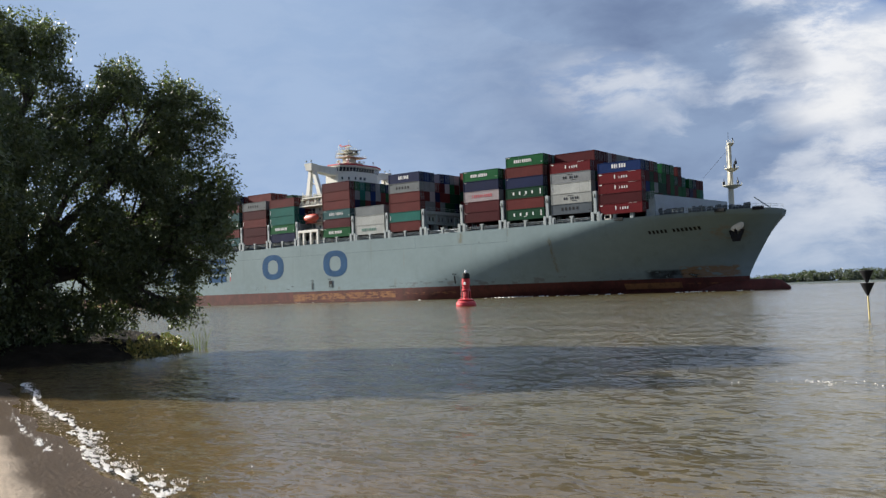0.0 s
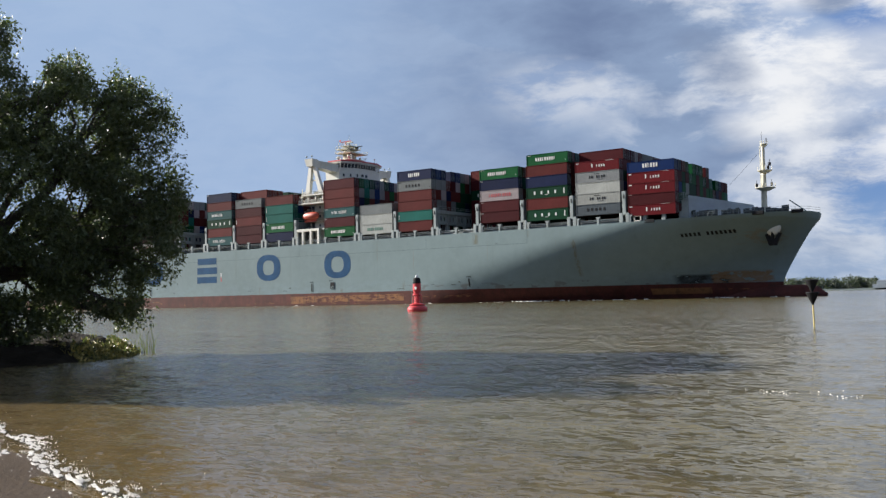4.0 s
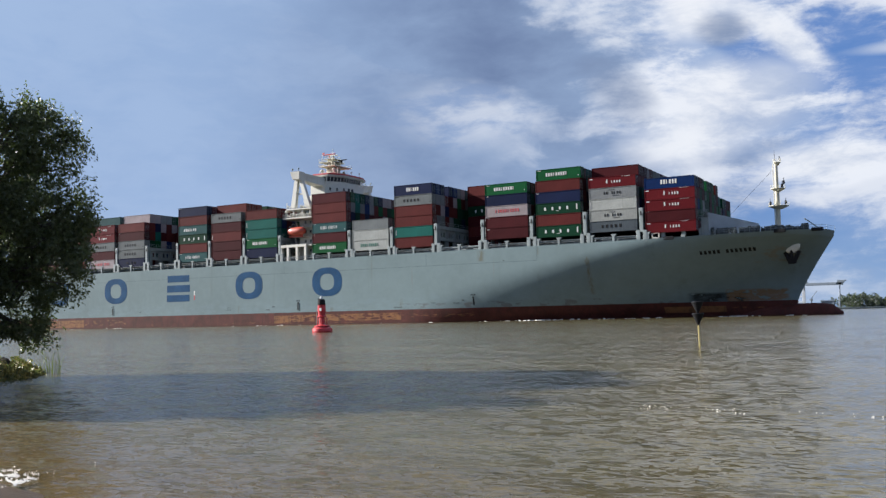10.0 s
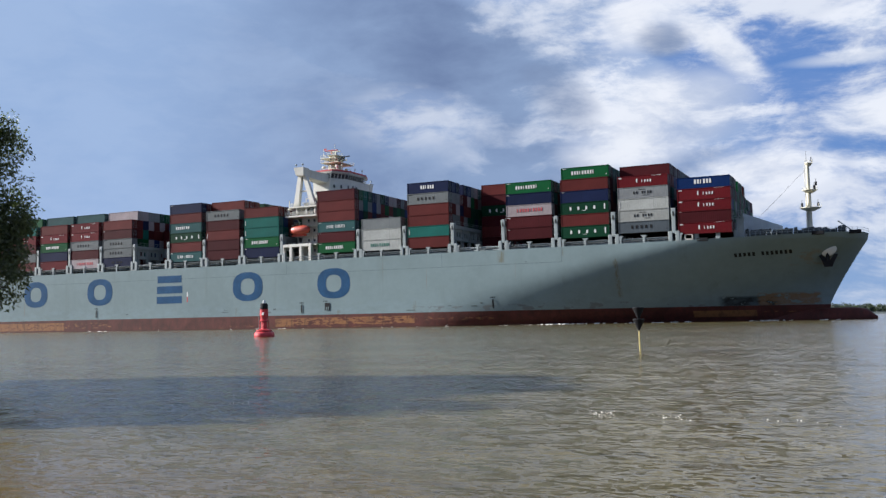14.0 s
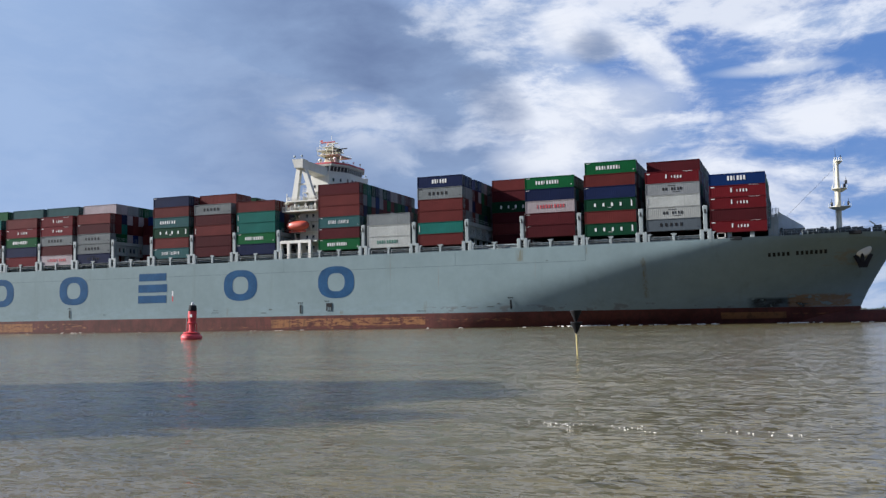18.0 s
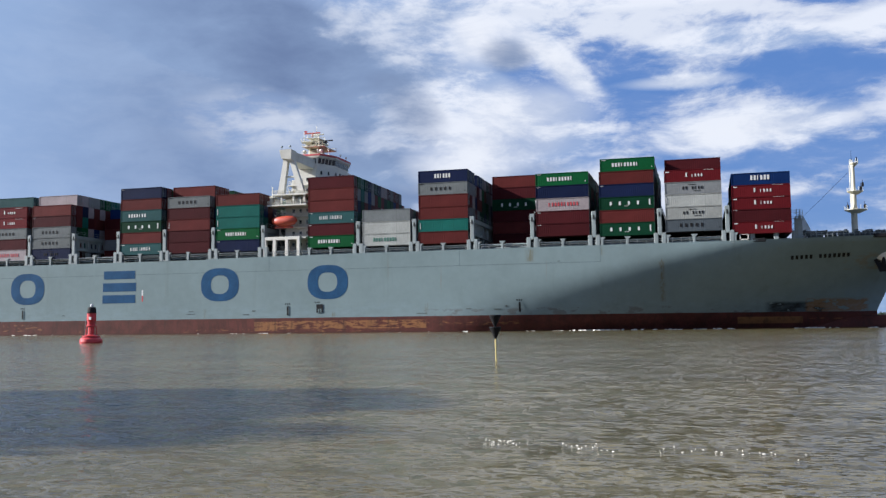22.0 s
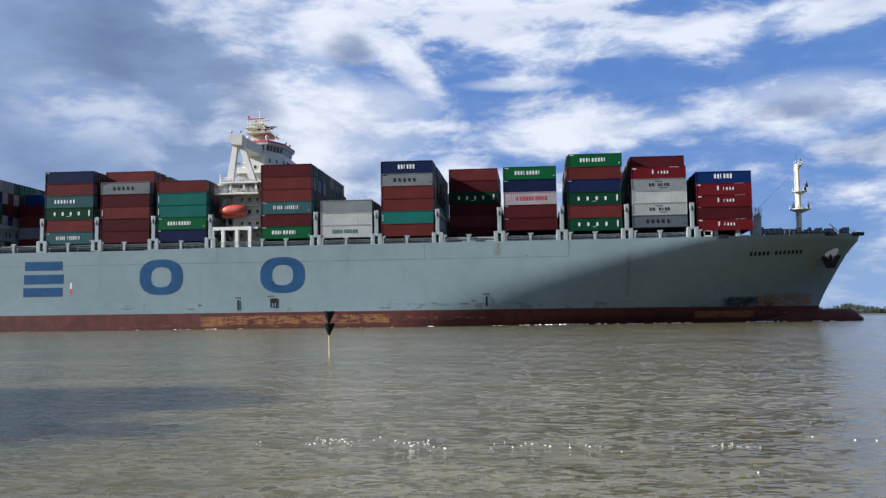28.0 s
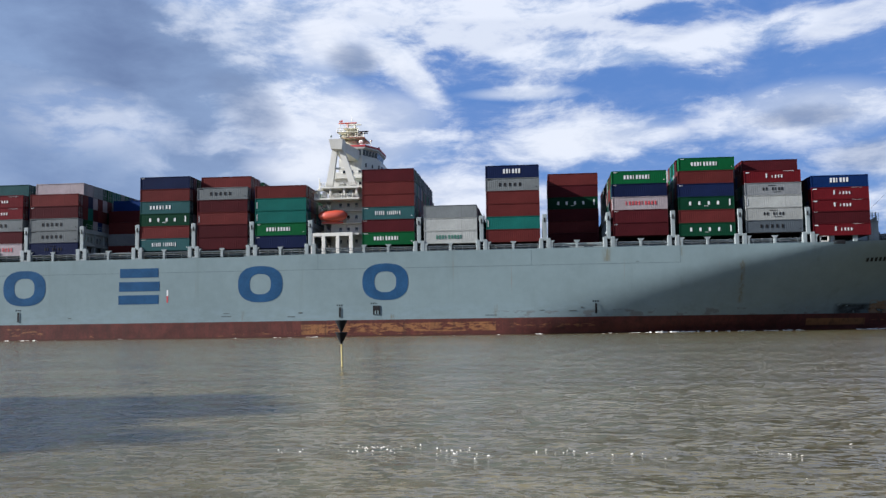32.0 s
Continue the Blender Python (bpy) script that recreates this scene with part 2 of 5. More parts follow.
def water_material():
    m = bpy.data.materials.new("river_water")
    m.use_nodes = True
    k = Nodes(m.node_tree)
    bsdf = m.node_tree.nodes["Principled BSDF"]
    place = k.add("ShaderNodeTexCoord").outputs["Object"]
    silt = k.noise(k.mapping(place, scale=(0.5, 1.4, 1)), 0.05, 5, 0.6)
    sep = k.add("ShaderNodeSeparateXYZ")
    k.link(place, sep.inputs[0])
    off = k.math("SUBTRACT", k.math("ADD", sep.outputs[1], k.math("MULTIPLY", sep.outputs[0], 0.365)), 2.6)
    shoal = k.step(k.math("ADD", off, k.math("MULTIPLY", silt, 2.0)), 6.5, 1.0)      # sand shows through near the beach
    k.link(k.mix(shoal, k.ramp(silt, [(0.3, (0.069, 0.058, 0.027)), (0.7, (0.110, 0.093, 0.044))]), (0.088, 0.062, 0.027)), bsdf.inputs["Base Color"])
    bsdf.inputs["Roughness"].default_value = 0.10
    bsdf.inputs["IOR"].default_value = 1.33
    bsdf.inputs["Specular IOR Level"].default_value = 0.32
    gust = k.step(k.noise(k.mapping(place, rot=(0, 0, 0.1), scale=(0.35, 1, 1)), 0.09, 5, 0.62), 0.36, 0.64)
    calm = k.math("SUBTRACT", 1.0, k.math("MULTIPLY", shoal, 0.25))

    def slopes(turn, scale, detail, rough, low, high):
        """Tilt of the surface by small waves of one size, stronger in the gusts."""
        n = k.t.nodes.new("ShaderNodeTexNoise")
        n.inputs["Scale"].default_value, n.inputs["Detail"].default_value = scale, detail
        n.inputs["Roughness"].default_value, n.inputs["Distortion"].default_value = rough, 0.5
        k.link(k.mapping(place, rot=(0, 0, turn), scale=(0.62, 1.15, 1)), n.inputs["Vector"])
        v = k.t.nodes.new("ShaderNodeVectorMath")
        v.operation = "SUBTRACT"
        k.link(n.outputs["Color"], v.inputs[0])
        v.inputs[1].default_value = (0.5, 0.5, 0.5)
        w = k.t.nodes.new("ShaderNodeVectorMath")
        w.operation = "SCALE"
        k.link(v.outputs[0], w.inputs[0])
        k.link(k.math("MULTIPLY", k.math("ADD", k.math("MULTIPLY", gust, high - low), low), calm), w.inputs["Scale"])
        return w.outputs[0]

    def plus(a, b, op="ADD"):
        n = k.t.nodes.new("ShaderNodeVectorMath")
        n.operation = op
        k.link(a, n.inputs[0])
        if b is not None:
            k.link(b, n.inputs[1])
        return n.outputs[0]

    tilt = plus(plus(slopes(0.12, 0.55, 2, 0.5, 0.12, 0.24), slopes(-0.18, 3.4, 2, 0.6, 0.55, 0.85)), slopes(0.2, 10.0, 3, 0.65, 0.95, 1.50))
    flat = k.t.nodes.new("ShaderNodeVectorMath")
    flat.operation = "MULTIPLY"
    k.link(tilt, flat.inputs[0])
    flat.inputs[1].default_value = (1.0, 1.0, 0.0)
    geo = k.add("ShaderNodeNewGeometry")
    k.link(plus(plus(geo.outputs["Normal"], flat.outputs[0]), None, "NORMALIZE"), bsdf.inputs["Normal"])
    return m


M_WATER = water_material()
M_HULL = material("hull_paint_grey", (0.150, 0.196, 0.198), 0.6, vary=0.10, scale=0.05, grime=(0.126, 0.158, 0.152), spec=0.08)
M_BOOT = material("boot_topping_red", (0.070, 0.020, 0.015), 0.75, vary=0.4, scale=0.25, grime=(0.05, 0.025, 0.018), spec=0.2)
M_SCUFF = material("scuff_grey", (0.075, 0.085, 0.08), 0.8, vary=0.5, scale=1.5, grime=(0.13, 0.16, 0.165), spec=0.1)
M_SEAM = material("seam_grey", (0.105, 0.135, 0.138), 0.7, vary=0.25, scale=0.8, spec=0.08)
M_BLUE = material("hull_mark_blue", (0.018, 0.057, 0.120), 0.6, vary=0.2, scale=0.3, spec=0.05)
M_WHITE = material("ship_white", (0.50, 0.485, 0.425), 0.5, vary=0.07, scale=0.3, grime=(0.36, 0.33, 0.26))
M_CREAM = material("mast_cream", (0.48, 0.45, 0.34), 0.5, vary=0.12, scale=0.5)
M_DECK = material("deck_grey", (0.15, 0.17, 0.175), 0.7, vary=0.2, scale=0.4, grime=(0.2, 0.15, 0.1))
# grey plate lightened in its colour to stand for sky light on it
M_PLATE = material("breakwater_skylit", (0.50, 0.55, 0.58), 0.6, vary=0.1, scale=0.3, grime=(0.5, 0.53, 0.53))
# coaming grey with the shade behind the posts painted in; also dark deck gear
M_COAM = material("shaded_coaming_dark_gear", (0.040, 0.048, 0.048), 0.8, vary=0.3, scale=0.4, grime=(0.07, 0.05, 0.035))
M_LASH = material("lashing_grey", (0.185, 0.215, 0.212), 0.6, vary=0.15, scale=0.5, grime=(0.15, 0.12, 0.085))
M_GLASS = material("dark_glass", (0.02, 0.025, 0.03), 0.15, vary=0.1)
M_BLACK = material("black_paint", (0.012, 0.012, 0.013), 0.7, vary=0.2, spec=0.12)
M_ORANGE = material("lifeboat_orange", (0.36, 0.05, 0.022), 0.45, vary=0.12)
M_BUOY = material("buoy_red", (0.38, 0.018, 0.022), 0.45, vary=0.25, scale=2.0, grime=(0.3, 0.05, 0.04))
M_YELLOW = material("pole_yellow", (0.46, 0.37, 0.14), 0.6, vary=0.2, scale=3.0)
M_MARK = material("mark_white", (0.50, 0.50, 0.48), 0.6, vary=0.08)
M_MARKRED = material("mark_red", (0.34, 0.03, 0.035), 0.6, vary=0.1)
M_DARKGREEN = material("mark_green", (0.03, 0.12, 0.08), 0.6, vary=0.1)
M_BARK = material("bark", (0.055, 0.045, 0.035), 0.9, vary=0.4, scale=3.0, bump=0.8, bump_scale=14)
M_SAND = material("sand", (0.26, 0.205, 0.145), 0.9, vary=0.2, scale=0.8, bump=0.5, bump_scale=20, spec=0.2)


def wet_sand():
    """Sand turns dark and glossy down where the ripples reach it."""
    k = Nodes(M_SAND.node_tree)
    bsdf = M_SAND.node_tree.nodes["Principled BSDF"]
    was = bsdf.inputs["Base Color"].links[0].from_socket
    place = k.add("ShaderNodeTexCoord").outputs["Object"]
    sep = k.add("ShaderNodeSeparateXYZ")
    k.link(place, sep.inputs[0])
    edge = k.math("ADD", sep.outputs[2], k.math("MULTIPLY", k.noise(place, 0.7, 3, 0.5), 0.06))
    wet = k.step(edge, 0.115, 0.085)
    k.link(k.mix(wet, was, (0.062, 0.042, 0.024)), bsdf.inputs["Base Color"])
    k.link(k.math("SUBTRACT", 0.9, k.math("MULTIPLY", wet, 0.5)), bsdf.inputs["Roughness"])


wet_sand()
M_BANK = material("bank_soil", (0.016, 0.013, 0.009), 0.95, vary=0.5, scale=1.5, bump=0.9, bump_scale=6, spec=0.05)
M_FOAM = material("foam", (0.60, 0.575, 0.52), 0.8, vary=0.1, scale=6.0)
PAINT = {
    "brown": (0.090, 0.019, 0.017), "rust": (0.098, 0.020, 0.018), "maroon": (0.055, 0.009, 0.011), "red": (0.104, 0.009, 0.012),
    "green": (0.005, 0.072, 0.022), "dark_green": (0.005, 0.038, 0.018), "teal": (0.012, 0.105, 0.085), "grey_teal": (0.026, 0.075, 0.076),
    "navy": (0.008, 0.014, 0.046), "blue": (0.006, 0.024, 0.098), "grey": (0.155, 0.168, 0.166), "mid_grey": (0.072, 0.086, 0.096),
    "white": (0.32, 0.33, 0.305), "pink": (0.32, 0.275, 0.275), "silver": (0.195, 0.205, 0.205)}
M_BOX = {n: material("container_" + n, tuple(v * 0.76 for v in c), 0.55, vary=0.16, scale=0.25, grime=tuple(v * 0.55 + 0.004 for v in c), shift=0.3, spec=0.05) for n, c in PAINT.items()}


def leaf_material(name, lo, hi):
    m = bpy.data.materials.new(name)
    m.use_nodes = True
    k = Nodes(m.node_tree)
    bsdf = m.node_tree.nodes["Principled BSDF"]
    geo = k.add("ShaderNodeNewGeometry")
    k.link(k.ramp(geo.outputs["Random Per Island"], [(0.0, lo), (1.0, hi)]), bsdf.inputs["Base Color"])
    bsdf.inputs["Roughness"].default_value = 0.48
    bsdf.inputs["Specular IOR Level"].default_value = 0.45
    out = m.node_tree.nodes["Material Output"]
    lucent = k.add("ShaderNodeBsdfTranslucent")
    lucent.inputs["Color"].default_value = (0.11, 0.15, 0.04, 1)
    both = k.add("ShaderNodeMixShader")
    both.inputs[0].default_value = 0.3
    k.link(bsdf.outputs[0], both.inputs[1])
    k.link(lucent.outputs[0], both.inputs[2])
    k.link(both.outputs[0], out.inputs["Surface"])
    return m


M_LEAF = leaf_material("willow_leaf", (0.030, 0.040, 0.016), (0.098, 0.115, 0.044))
M_GRASS = leaf_material("bank_grass", (0.07, 0.07, 0.018), (0.46, 0.33, 0.08))
M_REED = leaf_material("reed", (0.05, 0.075, 0.02), (0.12, 0.15, 0.04))
# leaf green greyed to carry the haze of distance
M_FAR = leaf_material("far_leaf_hazed", (0.028, 0.037, 0.038), (0.048, 0.058, 0.056))


# ---- mesh helpers ----
def mesh_of(name, verts, faces, mat, smooth=False):
    me = bpy.data.meshes.new(name)
    me.from_pydata(verts, [], faces)
    me.materials.append(mat)
    if smooth:
        for p in me.polygons:
            p.use_smooth = True
    me.update()
    return me


def part(name, data, mat, parent, label=""):
    """One mesh object under a thing or part; data is a bmesh or a mesh."""
    if isinstance(data, bmesh.types.BMesh):
        me = bpy.data.meshes.new(name)
        bmesh.ops.recalc_face_normals(data, faces=data.faces)
        data.to_mesh(me)
        data.free()
        me.materials.append(mat)
    else:
        me = data
    ob = new(name, me)
    ob.parent = parent
    if label:
        ob["label"] = label
    return ob


def box(bm, x0, x1, y0, y1, z0, z1, bevel=0.0):
    r = bmesh.ops.create_cube(bm, size=1.0, matrix=Matrix.Translation(((x0 + x1) / 2, (y0 + y1) / 2, (z0 + z1) / 2)) @ Matrix.Diagonal((x1 - x0, y1 - y0, z1 - z0, 1)))
    if bevel:
        edges = list({e for v in r["verts"] for e in v.link_edges})
        bmesh.ops.bevel(bm, geom=edges, offset=bevel, segments=1, affect="EDGES", profile=0.5)
    return bm


def tube(bm, a, b, r0, r1=None, n=10):
    a, b = Vector(a), Vector(b)
    m = Matrix.Translation((a + b) / 2) @ (b - a).to_track_quat("Z", "Y").to_matrix().to_4x4()
    bmesh.ops.create_cone(bm, cap_ends=True, segments=n, radius1=r0, radius2=r0 if r1 is None else r1, depth=(b - a).length, matrix=m)
    return bm


def turned(bm, rings, n=20, at=(0, 0)):
    """A turned body: rings of (radius, height)."""
    rows = []
    for r, z in rings:
        rows.append([bm.verts.new((at[0] + r * math.cos(i * 2 * math.pi / n), at[1] + r * math.sin(i * 2 * math.pi / n), z)) for i in range(n)])
    for lo, hi in zip(rows, rows[1:]):
        for i in range(n):
            bm.faces.new((lo[i], lo[(i + 1) % n], hi[(i + 1) % n], hi[i]))
    bm.faces.new(rows[0][::-1])
    bm.faces.new(rows[-1])
    return bm


def prism(bm, low, high):
    """A solid between two outlines of four corners."""
    a = [bm.verts.new(p) for p in low]
    b = [bm.verts.new(p) for p in high]
    bm.faces.new(a[::-1])
    bm.faces.new(b)
    n = len(a)
    for i in range(n):
        bm.faces.new((a[i], a[(i + 1) % n], b[(i + 1) % n], b[i]))
    return bm


def root(name, label, category, group="", at=(0, 0, 0)):
    ob = new(name)
    ob.empty_display_size = 0.5
    ob.location = at
    return tagged(ob, label, category, group)


# ---- river, beach and bank ----
def wave_height(x, y):
    """Low wind waves on the river, in metres."""
    r = np.hypot(x, y)
    a = np.exp(-r / 260.0)
    h = 0.035 * np.sin(0.9 * x + 2.1 * y + 1.5 * np.sin(0.13 * x + 0.21 * y)) + 0.030 * np.sin(-1.3 * x + 2.9 * y + 2.0 * np.sin(0.17 * y - 0.11 * x))
    h += 0.022 * np.sin(2.3 * x + 4.1 * y + 2.5 * np.sin(0.31 * x)) + 0.016 * np.sin(-3.7 * x + 5.3 * y + 2.2 * np.sin(0.4 * y + 0.2 * x))
    return 0.26 * h * a


def build_water():
    """One sheet to the horizon, fine near the beach and coarse far out."""
    radii = np.concatenate([[0.0], np.geomspace(2.0, 130, 300), np.geomspace(140, 4500, 40)])
    angles = np.radians(np.concatenate([np.linspace(-75, 75, 330), np.linspace(78, 282, 40)]))
    n = len(angles)
    R, A = np.meshgrid(radii, angles, indexing="ij")
    X, Y = -R * np.sin(A), R * np.cos(A)
    Z = np.where(np.degrees(A) <= 75, wave_height(X, Y), 0.0)
    verts = np.stack([X.ravel(), Y.ravel(), Z.ravel()], -1)
    i, j = np.meshgrid(np.arange(len(radii) - 1), np.arange(n), indexing="ij")
    a, b = i * n + j, i * n + (j + 1) % n
    faces = np.stack([a, a + n, b + n, b], -1).reshape(-1, 4)
    me = mesh_of("water", verts.tolist(), faces.tolist(), M_WATER, True)
    return tagged(new("water", me), "muddy grey-brown river water with small wind waves", "water", kind="structure")


water = build_water()


def shore_y(x):
    """The water's edge on the beach, by x."""
    return float(np.interp(x, [-60, -34, -25, -20, -17, -12.7, -10, -6.1, 0, 8, 40], [24, 16.5, 12.2, 10.2, 8.8, 6.8, 5.8, 4.15, 2.0, -0.1, -8.6]))


def build_beach():
    xs = np.concatenate([np.linspace(-70, -26, 30), np.linspace(-25, 6, 130), np.linspace(7, 60, 24)])
    offs = np.concatenate([np.linspace(-2.5, 3.0, 40), np.geomspace(3.3, 120, 30)])
    verts, faces, n = [], [], len(offs)
    for x in xs:
        e = shore_y(x)
        for o in offs:
            z = o * 0.075 if o < 2 else 0.15 + (o - 2) * 0.02
            z += 0.012 * noise.noise((x * 1.1, (e - o) * 1.1, 0)) + (0.10 * noise.noise((x * 0.15, (e - o) * 0.15, 3)) if o > 4 else 0)
            verts.append((x + o * 0.28, e - o * 0.9, z))
    for i in range(len(xs) - 1):
        for j in range(n - 1):
            a = i * n + j
            faces.append((a, a + n, a + n + 1, a + 1))
    ob = new("beach", mesh_of("beach", verts, faces, M_SAND, True))
    return tagged(ob, "wet brown sand beach sloping into the river", "beach", kind="structure")


build_beach()

TREE = Vector((-25.7, 13.2, 0.4))


def bank_edge(y):
    """The river side of the headland on which the willow stands, by y."""
    return float(np.interp(y, [6, 9, 11.5, 14.5, 16.5, 18.2, 19.2, 20.5, 22, 26, 34], [-27, -24.3, -22.4, -21.7, -22.7, -24.0, -25.6, -28.5, -33, -50, -70]))


def bank_z(x, y):
    d = bank_edge(y) - x
    z = -0.5 + 0.85 * min(1.0, max(0.0, (d + 0.45) / 2.2)) ** 0.7 + 0.25 * min(1, max(0, d) / 6)
    return z + 0.16 * noise.noise((x * 1.3, y * 1.3, 1.0)) + 0.10 * noise.noise((x * 4, y * 4, 3.0))


def build_bank():
    """A low headland of dark earth."""
    ys = np.linspace(6, 32, 120)
    offs = np.concatenate([np.linspace(-0.6, 6, 60), np.geomspace(6.3, 40, 14)])
    n, verts, faces = len(offs), [], []
    for y in ys:
        e = bank_edge(y)
        for o in offs:
            x = e - o + 0.25 * noise.noise((o, y, 4.0))
            verts.append((x, y, bank_z(x, y)))
    for i in range(len(ys) - 1):
        for j in range(n - 1):
            a = i * n + j
            faces.append((a, a + n, a + n + 1, a + 1))
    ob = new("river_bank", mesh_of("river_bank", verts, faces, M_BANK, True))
    return tagged(ob, "low dark earth bank under the willow at the water", "bank", kind="structure")


build_bank()


def blades(name, spots, height, width, lean, mat, seed):
    """Upright grass blades as one mesh: each a bent strip of two faces."""
    rng = np.random.default_rng(seed)
    verts, faces = [], []
    for x, y, z in spots:
        h, a = height * rng.uniform(0.5, 1.15), rng.uniform(0, 2 * math.pi)
        dx, dy = math.cos(a) * width, math.sin(a) * width
        lx, ly = rng.normal(0, lean) * h, rng.normal(0, lean) * h
        b = len(verts)
        verts += [(x - dx, y - dy, z), (x + dx, y + dy, z), (x + lx * 0.35 + dx * 0.7, y + ly * 0.35 + dy * 0.7, z + h * 0.6), (x + lx * 0.35 - dx * 0.7, y + ly * 0.35 - dy * 0.7, z + h * 0.6), (x + lx, y + ly, z + h)]
        faces += [(b, b + 1, b + 2, b + 3), (b + 3, b + 2, b + 4)]
    return mesh_of(name, verts, faces, mat)


def leaf_cloud(name, centres, radii, per, size, mat, seed, droop=0.3):
    """Many small leaves in sprays round the given centres, as one mesh."""
    rng = np.random.default_rng(seed)
    quads = []
    for c, r in zip(centres, radii):
        k = int(per * rng.uniform(0.7, 1.3))
        d = rng.normal(size=(k, 3))
        d /= np.linalg.norm(d, axis=1)[:, None]
        p = np.asarray(c) + d * r * rng.uniform(0.15, 1.0, (k, 1)) ** 0.6 * (1, 1, 1.15)
        axis = d * 0.6 + rng.normal(size=(k, 3)) * 0.6 + (0, 0, -droop)
        axis /= np.linalg.norm(axis, axis=1)[:, None]
        across = np.cross(axis, rng.normal(size=(k, 3)))
        across /= np.linalg.norm(across, axis=1)[:, None] + 1e-9
        ln = size * rng.uniform(0.6, 1.4, (k, 1))
        a = p - axis * ln / 2
        b = p + across * ln * 0.20
        e = p + axis * ln / 2
        f = p - across * ln * 0.20
        quads.append(np.stack([a, b, e, f], 1))
    q = np.concatenate(quads).reshape(-1, 3)
    me = bpy.data.meshes.new(name)
    n = len(q) // 4
    me.vertices.add(len(q))
    me.vertices.foreach_set("co", q.ravel())
    me.loops.add(len(q))
    me.loops.foreach_set("vertex_index", np.arange(len(q)))
    me.polygons.add(n)
    me.polygons.foreach_set("loop_start", np.arange(n) * 4)
    me.polygons.foreach_set("loop_total", np.full(n, 4))
    me.materials.append(mat)
    me.update(calc_edges=True)
    return me


def build_bank_plants():
    rng = np.random.default_rng(5)
    spots = []
    for _ in range(3800):
        y = rng.uniform(15.2, 18.7)
        x = bank_edge(y) - abs(rng.normal(0.3, 0.5))
        if rng.random() < (0.35 if y < 16.0 else 1.0) * (0.3 + 0.9 * (noise.noise((x * 2.1, y * 2.1, 0)) + 0.5)):
            spots.append((x, y, bank_z(x, y) - 0.03))
    ob = new("bank_grass", blades("bank_grass", spots[::2], 0.20, 0.016, 0.6, M_GRASS, 6))
    tagged(ob, "yellow-green grass and weeds on the bank's tip", "grass", kind="stuff")
    clumps = [(s[0], s[1], s[2] + rng.uniform(0.05, 0.2)) for s in spots[::9]]
    ob = new("bank_weeds", leaf_cloud("bank_weeds", clumps, rng.uniform(0.08, 0.2, len(clumps)), 34, 0.12, M_GRASS, 9, -0.4))
    tagged(ob, "low leafy yellow-green weeds on the bank", "weeds", kind="stuff")
    reed = [(-24.4 + rng.normal(0, 0.22), 18.6 + rng.normal(0, 0.15), -0.1) for _ in range(26)]
    ob = new("reeds", blades("reeds", reed, 0.95, 0.012, 0.22, M_REED, 8))
    tagged(ob, "thin green reeds standing in the shallow water", "reeds")


build_bank_plants()


def froth(name, spots, sizes, lift, rng):
    """Flat irregular beads of froth as one mesh."""
    verts, faces = [], []
    for (x, y, z), r in zip(spots, sizes):
        k = len(verts)
        turn, long = rng.uniform(-0.5, 0.3), rng.uniform(1.2, 4.0)
        ca, sa = math.cos(turn - 0.45), math.sin(turn - 0.45)
        for i in range(7):
            a = i * 2 * math.pi / 7
            s = r * rng.uniform(0.6, 1.35)
            u, v = s * long * math.cos(a), s * math.sin(a)
            verts.append((x + u * ca - v * sa, y + u * sa + v * ca, z - 0.012))
        verts.append((x, y, z + r * lift))
        faces += [(k + i, k + (i + 1) % 7, k + 7) for i in range(7)]
    return mesh_of(name, verts, faces, M_FOAM, True)


def build_foam():
    """Breaking ripples along the beach: rigid frothy strips that wash to and fro."""
    rng = np.random.default_rng(11)
    out = []
    # off the edge, from and to, breadth, beads a metre, size of a bead
    for strip, (off, x0, x1, wide, many, size) in enumerate([(0.30, -17.5, -9.6, 0.06, 1700, 0.0052), (0.24, -10.2, -6.0, 0.13, 3200, 0.0037), (-0.35, -12.5, -9.2, 0.03, 260, 0.006), (-0.3, -13.0, -5.8, 0.30, 18, 0.005), (-0.05, -15.0, -6.0, 0.30, 30, 0.006)]):
        spots, sizes = [], []
        for _ in range(int((x1 - x0) * many)):
            x = rng.uniform(x0, x1)
            full = noise.noise((x * 0.9, 3.0 + strip * 9, 5)) + 0.5 * noise.noise((x * 3.1, strip * 4.0, 1))
            if strip < 2 and full < rng.uniform(-0.75, -0.05):
                continue
            d = -abs(rng.normal(0, 1)) if strip < 2 else rng.normal(0, 1)
            w = wide * (0.45 + 1.6 * max(0.0, full + 0.35))
            line = off + 0.22 * noise.noise((x * 0.55, strip * 7.0, 0)) + 0.09 * noise.noise((x * 2.3, strip * 5.0, 2)) + 0.03 * noise.noise((x * 8, strip, 2))
            o = -line + d * w                     # up the beach positive
            if noise.noise((x * 5, o * 12, strip * 3.0)) + 0.6 * noise.noise((x * 13, o * 25, strip)) < rng.uniform(-0.05, 0.25):
                continue
            z = max(o * 0.075, 0.0) + (0.035 if o < 0.25 else 0.012)
            spots.append((x + o * 0.28, shore_y(x) - o * 0.9, z))
            sizes.append(size * rng.uniform(0.35, 1.5) * (1.3 if abs(d) < 0.5 else 0.8))
        ob = new("wave_foam", froth("wave_foam", spots, sizes, 0.2, rng))
        out.append(tagged(ob, "white frothy ripple breaking on the beach", "foam", "ripples on the beach", "stuff"))
    return out


foam = build_foam()


